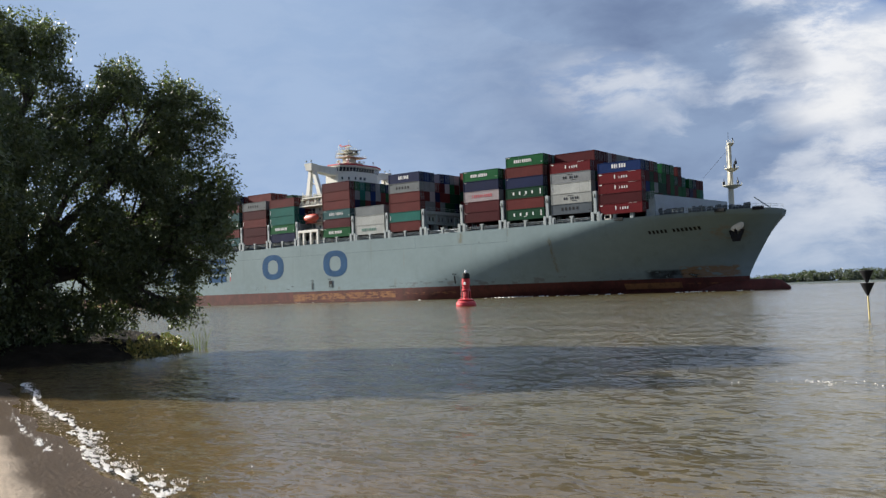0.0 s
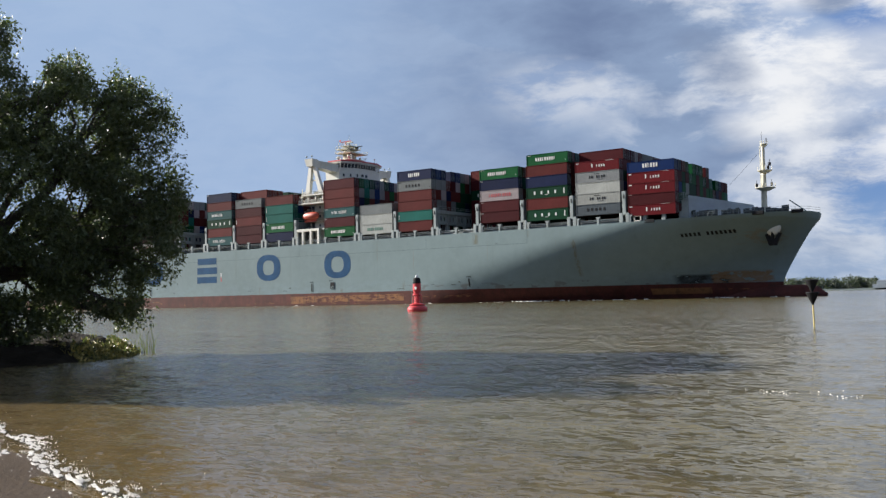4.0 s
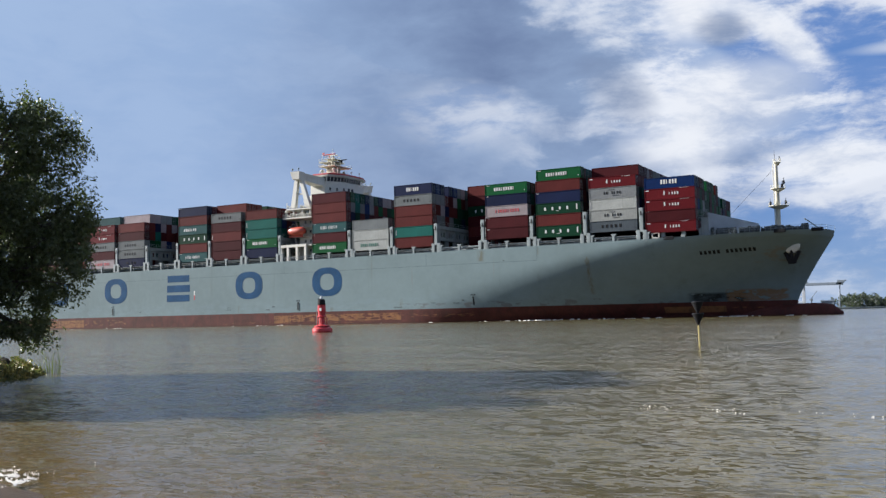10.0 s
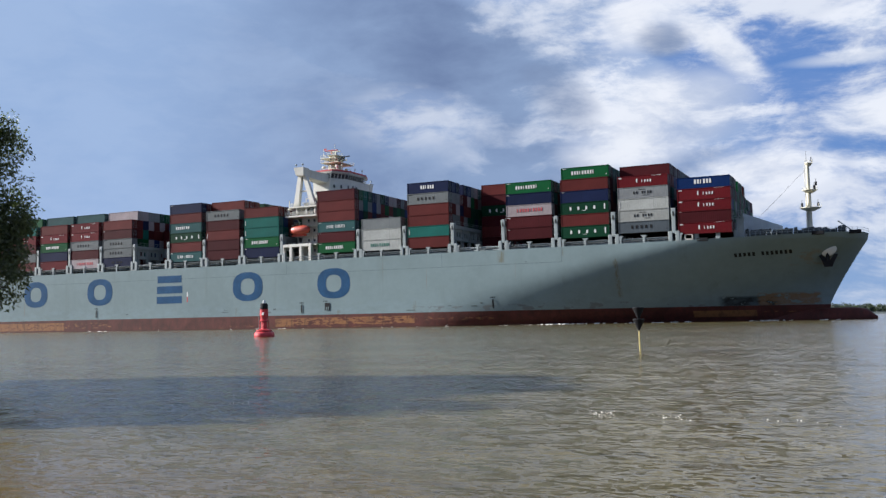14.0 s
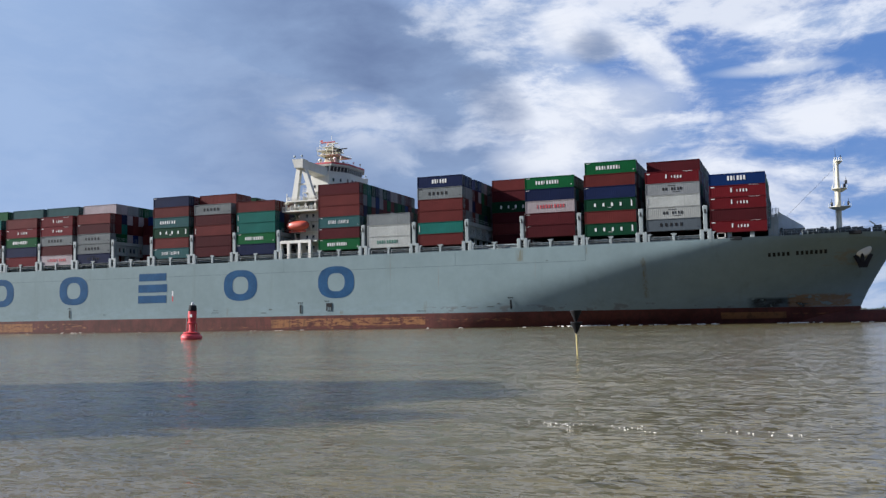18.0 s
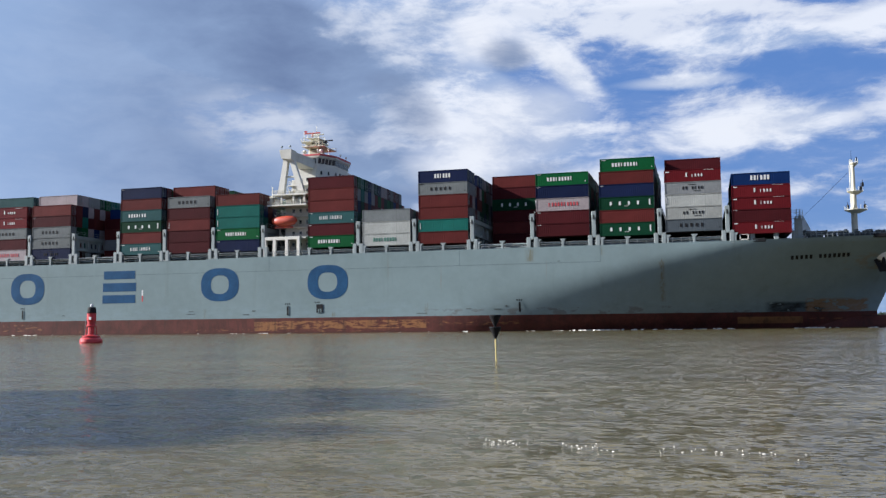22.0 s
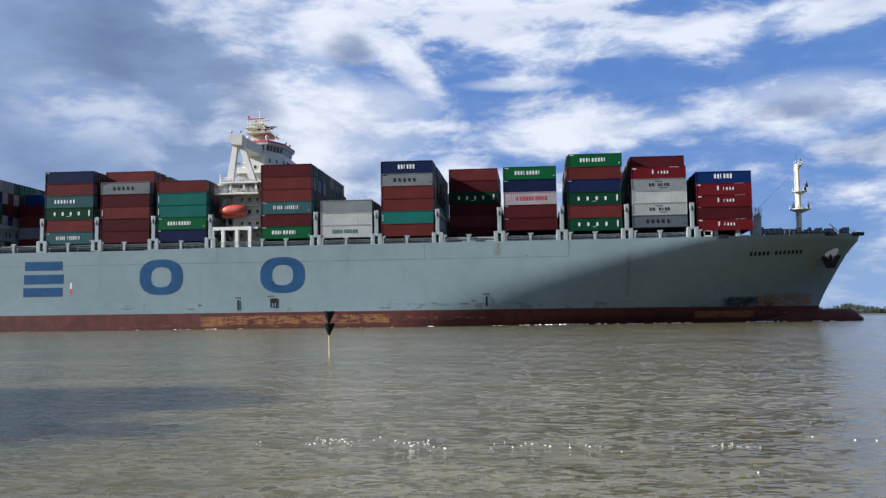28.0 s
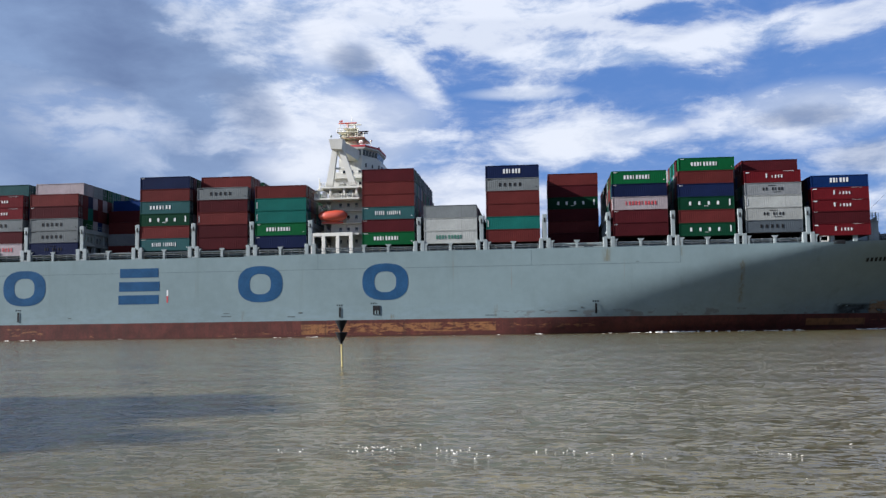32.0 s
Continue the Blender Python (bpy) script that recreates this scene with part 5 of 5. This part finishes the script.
    for i in range(5):
        for e in range(4):
            pts = []
            for f, z in ((i / 5, 42.3 + i * 1.78), ((i + 1) / 5, 44.1 + i * 1.78)):
                for q in (e, (e + 1) % 4):
                    pts.append(Vector((foot[q][0] + (head[q][0] - foot[q][0]) * f, foot[q][1] + (head[q][1] - foot[q][1]) * f, z)))
            tube(bm, pts[0], pts[3], 0.09, n=6)
            tube(bm, pts[2], pts[3], 0.09, n=6)
    box(bm, -219.6, -217.4, HALF - 1.0, HALF + 1.0, 42.3, 49.0, 0.1)
    box(bm, -220.4, -216.6, HALF - 2.4, HALF + 2.4, 45.0, 46.8, 0.15)
    box(bm, -219.9, -216.9, HALF - 1.8, HALF + 1.8, 47.1, 48.8, 0.15)
    mast = part("radar_mast", bm, M_CREAM, ship, "cream lattice radar mast crowded with aerials")
    for z, w, x0, x1 in ((46.9, 3.6, -221.2, -215.2), (48.9, 4.6, -220.6, -214.6), (50.5, 3.2, -221.6, -216.4), (51.6, 2.0, -220.2, -217.0)):
        part("mast_platform", box(bmesh.new(), x0, x1, HALF - w, HALF + w, z, z + 0.22, 0.04), M_CREAM, mast)
        for y in (HALF - w, HALF + w):
            bm = bmesh.new()
            for d in (0.5, 1.0):
                tube(bm, (x0, y, z + d), (x1, y, z + d), 0.05, n=5)
            for i in range(4):
                tube(bm, (x0 + (x1 - x0) * i / 3, y, z), (x0 + (x1 - x0) * i / 3, y, z + 1.0), 0.05, n=5)
            part("platform_rail", bm, M_CREAM, mast)
    for (x, y, z, w, m) in ((-216.0, HALF - 3.4, 49.9, 2.2, M_BLACK), (-216.6, HALF + 2.0, 51.5, 2.0, M_BLACK), (-219.4, HALF - 0.6, 53.2, 2.3, M_ORANGE), (-217.4, HALF - 1.2, 52.6, 1.6, M_CREAM)):
        bm = box(bmesh.new(), x - w, x + w, y - 0.18, y + 0.18, z, z + 0.3, 0.08)
        tube(bm, (x, y, z - 0.9), (x, y, z), 0.25, n=8)
        part("scanner", bm, m, mast, "radar scanner bar")
    for (x, y, z, r) in ((-215.4, HALF - 4.0, 47.8, 0.5), (-220.6, HALF - 3.0, 47.9, 0.55), (-220.9, HALF + 1.0, 51.4, 0.4)):
        bm = bmesh.new()
        bmesh.ops.create_uvsphere(bm, u_segments=12, v_segments=8, radius=r, matrix=Matrix.Translation((x, y, z)))
        tube(bm, (x, y, z - 0.9), (x, y, z), 0.15, n=8)
        part("radome", bm, M_WHITE, mast)
    for (x, y, z0, z1) in ((-218.5, HALF, 51.6, 55.4), (-221.0, HALF - 2.4, 50.6, 53.6), (-216.2, HALF - 3.8, 49.0, 51.6), (-219.9, HALF + 1.6, 51.6, 54.2)):
        part("aerial", tube(bmesh.new(), (x, y, z0), (x, y, z1), 0.09, 0.05, 6), M_CREAM, mast)
    rng = random.Random(14)
    for i in range(16):
        x, y, z = rng.uniform(-221.0, -215.4), HALF + rng.uniform(-3.8, 3.0), rng.choice((47.15, 49.15, 50.75))
        w, h = rng.uniform(0.15, 0.4), rng.uniform(0.4, 1.3)
        part("mast_fitting", box(bmesh.new(), x - w, x + w, y - w, y + w, z, z + h, 0.05), M_CREAM, mast)
    part("yard", tube(bmesh.new(), (-218.4, HALF - 4.6, 50.3), (-218.4, HALF + 4.6, 50.3), 0.1, n=6), M_CREAM, mast)
    part("flag", box(bmesh.new(), -221.4, -220.5, HALF - 1.6, HALF - 1.55, 53.4, 53.9), M_MARKRED, mast, "small red flag")
    for i, (x, y, z1) in enumerate(((-212.5, 14, 47.6), (-212, 25, 47.2), (-214, 10.5, 46.8), (-211.6, 20, 46.9))):
        bm = bmesh.new()
        tube(bm, (x, y, 45.9), (x, y, z1), 0.08, n=6)
        bmesh.ops.create_uvsphere(bm, u_segments=10, v_segments=8, radius=0.26, matrix=Matrix.Translation((x, y, z1)))
        part("antenna", bm, M_WHITE, ship)
    # the side platform with the lifeboat
    bm = bmesh.new()
    box(bm, -224.3, -214.4, 0.2, 1.2, 22.9, 23.7, 0.05)
    for x in (-224.2, -221.6, -218.3, -215.2):
        box(bm, x, x + 0.8, 0.2, 1.1, 18.9, 23.0, 0.05)
    part("boat_platform_frame", bm, M_WHITE, ship, "white frame under the lifeboat deck")
    part("boat_deck", box(bmesh.new(), -224.6, -213.2, 1.2, 6.4, 23.2, 23.6, 0.03), M_WHITE, ship)
    boat = part("lifeboat", boat_mesh(), M_ORANGE, ship, "orange enclosed lifeboat hanging in its davits")
    for f in boat.data.polygons:
        f.use_smooth = True
    part("lifeboat_keel", box(bmesh.new(), -222.0, -217.0, 2.05, 2.25, 26.0, 26.5, 0.05), M_ORANGE, boat)
    for x in (-222.0, -216.9):
        bm = bmesh.new()
        tube(bm, (x, 5.6, 23.6), (x, 4.6, 28.6), 0.22, n=8)
        tube(bm, (x, 4.6, 28.6), (x, 2.2, 29.3), 0.18, n=8)
        part("davit", bm, M_WHITE, ship)
    bm = bmesh.new()
    tube(bm, (-222.4, 1.6, 31.9), (-222.4, 1.6, 36.4), 0.16, 0.1, 8)
    box(bm, -223.2, -221.5, 1.2, 2.4, 33.6, 33.8, 0.02)
    part("side_mast", bm, M_CREAM, ship)


def boat_mesh():
    n, m = 16, 14
    bm = bmesh.new()
    rows = []
    for i in range(n + 1):
        u = i / n * 2 - 1
        w = max(0.02, (1 - abs(u) ** 2.6)) ** 0.6
        rows.append([bm.verts.new((-219.4 + u * 3.4, 2.15 + 1.3 * w * math.cos(2 * math.pi * j / m), 27.6 + (1.2 if math.sin(2 * math.pi * j / m) < 0 else 1.5) * (w ** 0.7) * math.sin(2 * math.pi * j / m) + 0.25 * abs(u) ** 2)) for j in range(m)])
    for a, b in zip(rows, rows[1:]):
        for j in range(m):
            bm.faces.new((a[j], b[j], b[(j + 1) % m], a[(j + 1) % m]))
    bm.faces.new(rows[0])
    bm.faces.new(rows[-1][::-1])
    return bm


superstructure()


# ---- forecastle ----
def forecastle():
    mast = part("fore_mast", turned(bmesh.new(), [(0.62, 19.6), (0.58, 26.5), (0.56, 30.0), (0.46, 31.2), (0.42, 37.2), (0.62, 37.3), (0.62, 37.6), (0.3, 37.8)], 16, (-85.7, HALF)), M_CREAM, ship, "cream foremast with platforms")
    for z, w in ((26.7, 2.4), (31.0, 1.7), (37.5, 0.9)):
        p = part("mast_platform", turned(bmesh.new(), [(w * 0.35, z - 0.7), (w, z), (w, z + 0.12), (w * 0.9, z + 0.14)], 16, (-85.4, HALF)), M_CREAM, mast)
        bm = bmesh.new()
        for i in range(10):
            a = i * 2 * math.pi / 10
            q = (-85.4 + w * math.cos(a), HALF + w * math.sin(a))
            tube(bm, (*q, z), (*q, z + 1.0), 0.04, n=5)
        part("platform_rail", bm, M_CREAM, p)
    bm = bmesh.new()
    tube(bm, (-85.9, HALF, 38.0), (-85.9, HALF, 40.6), 0.06, 0.03, 6)
    tube(bm, (-84.8, HALF, 38.0), (-84.8, HALF, 39.0), 0.12, 0.12, 6)
    part("mast_light", bm, M_BLACK, mast)
    for x, z in ((-83.6, 27.0), (-84.3, 31.2), (-87.2, 27.0), (-83.9, 32.0)):
        bm = bmesh.new()
        box(bm, x - 0.25, x + 0.25, HALF - 1.2, HALF - 0.7, z, z + 0.9, 0.08)
        tube(bm, (x, HALF - 0.9, z + 0.9), (x, HALF - 0.9, z + 1.6), 0.06, n=6)
        part("mast_lantern", bm, M_BLACK, mast)
    bm = bmesh.new()
    for i in range(26):
        tube(bm, (-86.4, HALF - 0.35, 20 + i * 0.66), (-86.4, HALF + 0.15, 20 + i * 0.66), 0.04, n=5)
    for y in (HALF - 0.35, HALF + 0.15):
        tube(bm, (-86.4, y, 19.6), (-86.4, y, 37.2), 0.05, n=5)
    part("mast_ladder", bm, M_CREAM, mast)
    part("forestay", tube(bmesh.new(), (-85.2, HALF, 37.0), (-98.5, HALF, 24.0), 0.03, n=5), M_BLACK, mast)
    bm = bmesh.new()
    v = [bm.verts.new(p) for p in ((-98.8, 2.6, 18.9), (-98.8, 2.6, 24.7), (-93.4, 37.4, 24.4), (-93.4, 37.4, 18.9))]
    bm.faces.new(v)
    bmesh.ops.solidify(bm, geom=bm.faces[:], thickness=0.25)
    part("breakwater", bm, M_PLATE, ship, "sloping grey breakwater plate, coloured pale for the sky light it catches")
    bm = bmesh.new()
    for d in (0.0, 0.7):
        tube(bm, (-99.1 - d, 2.5, 18.9), (-99.1 - d, 2.5, 25.6), 0.07, n=6)
    for i in range(13):
        tube(bm, (-99.1, 2.5, 19.4 + i * 0.45), (-99.8, 2.5, 19.4 + i * 0.45), 0.05, n=5)
    part("bow_ladder", bm, M_LASH, ship)
    bm = bmesh.new()
    for i in range(4):
        tube(bm, (-99.2 - i * 0.5, 3.4, 19.0), (-98.9 - i * 0.15, 3.2, 24.2), 0.1, n=6)
        tube(bm, (-100.7, 3.4, 20.2 + i * 1.1), (-98.9, 3.2, 20.6 + i * 1.25), 0.08, n=6)
    part("breakwater_brace", bm, M_LASH, ship)
    bm = bmesh.new()
    box(bm, -100.3, -98.7, 2.35, 2.9, 18.9, 23.6, 0.05)
    box(bm, -100.9, -100.3, 2.2, 3.2, 18.9, 21.0, 0.06)
    part("breakwater_end", bm, M_LASH, ship, "pale steel end of the breakwater")
    bm = bmesh.new()
    for z in (23.0, 24.3):
        for d in (0.5, 1.0):
            tube(bm, (-100.9, 2.3, z + d), (-98.6, 2.3, z + d), 0.05, n=5)
        for x in (-100.9, -100.1, -99.3, -98.6):
            tube(bm, (x, 2.3, z), (x, 2.3, z + 1.0), 0.05, n=5)
    part("breakwater_rail", bm, M_LASH, ship)
    rng = random.Random(6)
    for i in range(22):                          # low dark gear on the foredeck
        x = rng.uniform(-97, -78)
        y = side_y(x, 19.0) + rng.uniform(0.8, 5.0)
        if y > HALF - 1:
            continue
        w, h, z = rng.uniform(0.25, 0.8), rng.uniform(0.5, 1.4), deck_z(x)
        bm = box(bmesh.new(), x - w, x + w, y - 0.4, y + 0.4, z - 0.1, z + h, 0.12)
        tube(bm, (x - w, y, z + h), (x + w, y, z + h + 0.1), 0.22, n=8)
        part("deck_gear", bm, M_COAM, ship, "dark deck fitting")
    bm = bmesh.new()
    y = side_y(-111.6, 19.0) + 0.25
    for z in (19.1, 20.25):
        box(bm, -111.7, -109.8, y, y + 0.3, z, z + 0.24)
    for x in (-111.7, -110.04):
        box(bm, x, x + 0.24, y, y + 0.3, 18.9, 20.4)
    part("pilot_frame", bm, M_WHITE, ship, "small white frame at the deck's edge")
    for x in (-104.2, -109.0):
        bm = bmesh.new()
        box(bm, x - 0.5, x + 0.5, 0.6, 1.6, 18.9, 21.2, 0.08)
        box(bm, x - 0.9, x + 0.9, 0.6, 1.7, 20.9, 21.5, 0.08)
        part("deck_bracket", bm, M_LASH, ship)
    rng = random.Random(3)
    for i in range(9):
        x, y = -99 + i * 2.3, 4.5 + i * 1.25 + (2 if i % 2 else 0)
        bm = bmesh.new()
        tube(bm, (x - 0.9, y, 20.6), (x + 0.9, y, 20.6), rng.uniform(0.4, 0.8), n=12)
        box(bm, x - 1.1, x - 0.8, y - 0.6, y + 0.6, 19.0, 21.2, 0.05)
        box(bm, x + 0.8, x + 1.1, y - 0.6, y + 0.6, 19.0, 21.2, 0.05)
        part("mooring_winch", bm, M_COAM, ship, "dark mooring winch")
    bm = bmesh.new()
    for i in range(26):
        x = -100.5 + i * 1.1
        y = side_y(x, 19.0) + 0.3
        z = deck_z(x)
        tube(bm, (x, y, z), (x, y, z + 1.05), 0.04, n=5)
        if i:
            for d in (0.55, 1.05):
                tube(bm, (*last, lastz + d), (x, y, z + d), 0.035, n=5)
        last, lastz = (x, y), z
    part("bow_rail", bm, M_LASH, ship)
    for x in (-84.5, -77.0, -109.0):
        y = side_y(x, 19.0)
        part("fairlead", box(bmesh.new(), x, x + 2.6, y + 0.05, y + 0.9, deck_z(x) - 0.45, deck_z(x) + 0.35, 0.1), M_BLACK, ship, "black mooring opening")
    bm = bmesh.new()
    tube(bm, (-79.5, 18.5, 23.2), (-76.0, 19.6, 20.4), 0.14, n=6)
    part("bow_davit", bm, M_LASH, ship)
    for side in (-1, 1):
        anchor(side)


def anchor(side):
    """A bolster and a stowed anchor high on one bow; side -1 faces the beach."""
    x, z = -81.4, 15.9
    deep = breadth(x, z)

    def at(dx, out, dz):
        return (x + dx, HALF + side * (deep + out), z + dz)

    bm = bmesh.new()
    bmesh.ops.create_uvsphere(bm, u_segments=20, v_segments=12, radius=1.0, matrix=Matrix.Translation(at(0, -0.1, 0)) @ Matrix.Rotation(-0.5, 4, "Y") @ Matrix.Diagonal((1.75, 0.75, 1.35, 1)))
    for f in bm.faces:
        f.smooth = True
    part("anchor_bolster", bm, M_WHITE, ship, "pale rounded bolster plate above the anchor")
    bm = bmesh.new()
    q = lambda dx, out, dz: at(dx, out - 0.6, dz - 1.5)
    prism(bm, [q(-2.5, 0.2, 1.0), q(-1.6, 0.4, 0.9), q(-1.6, -0.2, 0.9), q(-2.5, -0.3, 1.0)], [q(-1.2, 1.1, -1.7), q(0.3, 1.1, -1.9), q(0.3, 0.2, -1.9), q(-1.2, 0.2, -1.7)])
    prism(bm, [q(1.1, 1.0, 0.7), q(1.9, 1.2, 0.5), q(1.9, 0.6, 0.5), q(1.1, 0.5, 0.7)], [q(-0.4, 1.1, -1.7), q(0.8, 1.2, -1.7), q(0.8, 0.3, -1.7), q(-0.4, 0.2, -1.7)])
    prism(bm, [q(-1.5, 0.1, -1.1), q(1.0, 0.1, -1.1), q(1.0, 1.1, -1.1), q(-1.5, 1.1, -1.1)], [q(-1.1, 0.2, -2.3), q(0.6, 0.2, -2.3), q(0.6, 1.0, -2.3), q(-1.1, 1.0, -2.3)])
    tube(bm, q(-0.3, 0.8, 1.2), q(-0.3, 0.7, -1.6), 0.4, n=8)
    part("anchor", bm, M_BLACK, ship, "dark stowed anchor")


forecastle()


def ship_foam():
    """Broken white water along the hull and at the stem."""
    verts, faces = [], []
    rng = random.Random(12)
    for i in range(330):
        x = rng.choice((rng.uniform(-160, -72), rng.uniform(-350, -112), rng.uniform(-160, -84)))
        y = (side_y(x, 0.5) if x < -84 else HALF - 2.6) - abs(rng.gauss(0, 0.6)) - (0.6 if x > -170 else 0.15)
        s = rng.uniform(0.15, 0.9)
        wave = noise.noise((x * 0.06, 3.0, 1.0))
        if wave < rng.uniform(-0.25, 0.35):
            continue
        h = rng.uniform(0.05, 0.20) * (2.4 if -150 < x < -74 else 0.6) * (0.5 + max(0, wave))
        k = len(verts)
        verts += [(x - s, y, -0.1), (x + s, y - 0.1, -0.1), (x + s * 0.5, y, h), (x - s * 0.6, y + 0.1, h * 0.8), (x, y - 0.5, 0.0)]
        faces += [(k, k + 1, k + 2, k + 3), (k, k + 4, k + 1)]
    ob = tagged(new("bow_wave_foam", mesh_of("bow_wave_foam", verts, faces, M_FOAM, True)), "thin white foam along the ship's waterline", "foam", kind="stuff")
    MOVED.append((ob, Vector((0, 0, 0))))


ship_foam()


# ---- the far shore ----
def polar(deg, d):
    a = radians(deg)
    return Vector((d * math.sin(a), d * math.cos(a), 0))


def build_far_shore():
    """The other bank, a low strip with woods, behind the ship."""
    verts, faces = [], []
    n = 160
    for i in range(n):
        deg = -75 + 150 * i / (n - 1)
        for d, z in ((1500, -0.5), (1512, 2.0), (1560, 3.4), (2600, 4.0)):
            p = polar(deg, d + 25 * noise.noise((deg * 0.3, 0, 0)))
            verts.append((p.x, p.y, z))
    for i in range(n - 1):
        for j in range(3):
            a = i * 4 + j
            faces.append((a, a + 4, a + 5, a + 1))
    # the bank's green is pulled towards blue-grey, painting in distant haze
    bank = material("far_bank_hazed", (0.045, 0.06, 0.055), 0.95, vary=0.3, scale=0.02)
    tagged(new("far_shore", mesh_of("far_shore", verts, faces, bank, True)), "low green far shore of the river, greyed in colour for haze", "shore", kind="structure")
    rng = np.random.default_rng(31)
    centres, radii = [], []
    for i in range(1500):
        deg = rng.uniform(-40, 36)
        if -9.8 < deg < -6.4:
            continue
        hill = 5 + 9 * max(0, noise.noise((deg * 0.7, 2.0, 0)) + 0.35) + 8 * math.exp(-((deg + 13) / 3.5) ** 2) + 11 * math.exp(-((deg + 4.6) / 1.5) ** 2)
        p = polar(deg, rng.uniform(1530, 1600))
        for _ in range(5):
            centres.append((p.x + rng.normal(0, 5), p.y + rng.normal(0, 5), 3 + rng.uniform(0.0, 1.0) * hill))
            radii.append(rng.uniform(2.5, 5.0))
    me = leaf_cloud("far_woods", centres, radii, 30, 3.0, M_FAR, 33, 0)
    tagged(new("far_woods", me), "dark green woods on the far shore, greyed in colour for haze", "woods", kind="stuff")


build_far_shore()


def build_gantry():
    """The shipyard's portal crane on the far shore."""
    steel = material("crane_steel", (0.15, 0.18, 0.21), 0.6, vary=0.1, scale=0.1)
    pale = material("crane_white", (0.40, 0.42, 0.44), 0.6, vary=0.1, scale=0.1)
    slate = material("hall_roof", (0.07, 0.085, 0.10), 0.8, vary=0.2, scale=0.1)
    g = root("gantry_crane", "pale grey shipyard gantry crane on the far shore", "crane", at=(-179, 1489, 3))
    for x0 in (-32, -20.5):
        for y in (-8, 6):
            bm = bmesh.new()
            box(bm, x0, x0 + 2.4, y, y + 2.2, 0, 33, 0.2)
            part("crane_leg", bm, pale, g, "white leg")
    for z in (8, 16, 25):
        part("leg_tie", box(bmesh.new(), -30, -20.5, -8, -6, z, z + 1.4, 0.1), pale, g)
    bm = bmesh.new()
    for y in (-6, 4):
        tube(bm, (30, y, 0), (31.5, 0, 33.5), 0.9, 0.7, 8)
    part("crane_leg", bm, steel, g, "slender splayed leg")
    part("crane_girder", box(bmesh.new(), -34, 36, -5, 5, 33, 37.0, 0.4), steel, g)
    part("crane_trolley", box(bmesh.new(), -19, -13, -5, 5, 37, 39, 0.3), steel, g)
    part("crane_cabin", prism(bmesh.new(), [(27, -5, 34), (34, -5, 34), (34, 5, 34), (27, 5, 34)], [(29, -5, 40), (41, -5, 40), (41, 5, 40), (29, 5, 40)]), steel, g)
    for deg, w, d, h, words in ((-9.05, 30, 20, 11.5, "long dark-roofed shipyard hall on the far shore"), (-9.6, 14, 12, 6, "small grey shed beside the shipyard hall"), (-7.5, 22, 14, 5.5, "low quay building under the gantry crane"), (-6.3, 17, 12, 11, "grey shipyard block beside the woods")):
        p = polar(deg, 1505)
        hall = root("shipyard_hall", words, "building", at=(p.x, p.y, 2.4))
        part("wall", box(bmesh.new(), -w / 2, w / 2, -d / 2, d / 2, 0, h * 0.75, 0.2), steel, hall)
        part("roof", prism(bmesh.new(), [(-w / 2 - 0.5, -d / 2, h * 0.75), (w / 2 + 0.5, -d / 2, h * 0.75), (w / 2 + 0.5, d / 2, h * 0.75), (-w / 2 - 0.5, d / 2, h * 0.75)], [(-w / 2, -1, h), (w / 2, -1, h), (w / 2, 1, h), (-w / 2, 1, h)]), slate, hall, "dark pitched roof")
    for deg, h, reach in ((-8.55, 16, -9), (-8.2, 18, -10), (-7.2, 14, 8)):
        p = polar(deg, 1496)
        c = root("jib_crane", "small grey harbour crane with a slanting jib", "crane", at=(p.x, p.y, 2.4))
        part("crane_tower", tube(bmesh.new(), (0, 0, 0), (0, 0, h), 1.1, 0.8, 8), steel, c)
        part("jib", tube(bmesh.new(), (-reach * 0.2, 0, h - 2), (reach, 0, h + 11), 0.6, 0.35, 6), steel, c)
        part("crane_house", box(bmesh.new(), -2, 2, -2, 2, h - 3, h, 0.2), steel, c)


build_gantry()


# ---- movement ----
def motions():
    sail = [(t, x, SIDE + y) for t, x, y in SHIP]
    walk(ship, [(t, pose(x, y, 0)) for t, x, y in sail])
    for ob, at in MOVED:
        walk(ob, [(t, pose(x + at.x, y + at.y, at.z)) for t, x, y in sail])
    walk(water, [(0.0, pose(0, 0, 0)), (16.0, pose(1.6, -2.0, 0)), (32.0, pose(3.2, -4.0, 0))])
    walk(flecks, [(0.0, pose(0, 0.6, 0)), (16.0, pose(0.6, -0.7, 0)), (32.0, pose(1.2, -1.6, 0))])
    for i, ob in enumerate(foam):
        rows = []
        for j in range(33):
            s = math.sin(j * 1.9 + i * 1.3)
            away = -2.8 * min(1.0, max(0.0, (j - 8.5) / 3.5))      # the swell runs out along the beach
            rows.append((float(j), pose(0.10 * s + away, -0.20 * s - 0.42 * away, 0.01 * s)))
        walk(ob, rows)
    rows = [(float(j), pose(-63.6, 86.5, 0.03 * math.sin(j * 1.7), 1.2 * math.sin(j * 1.3), 1.5 * math.sin(j * 1.1 + 1), 0)) for j in range(33)]
    walk(buoy, rows)


motions()
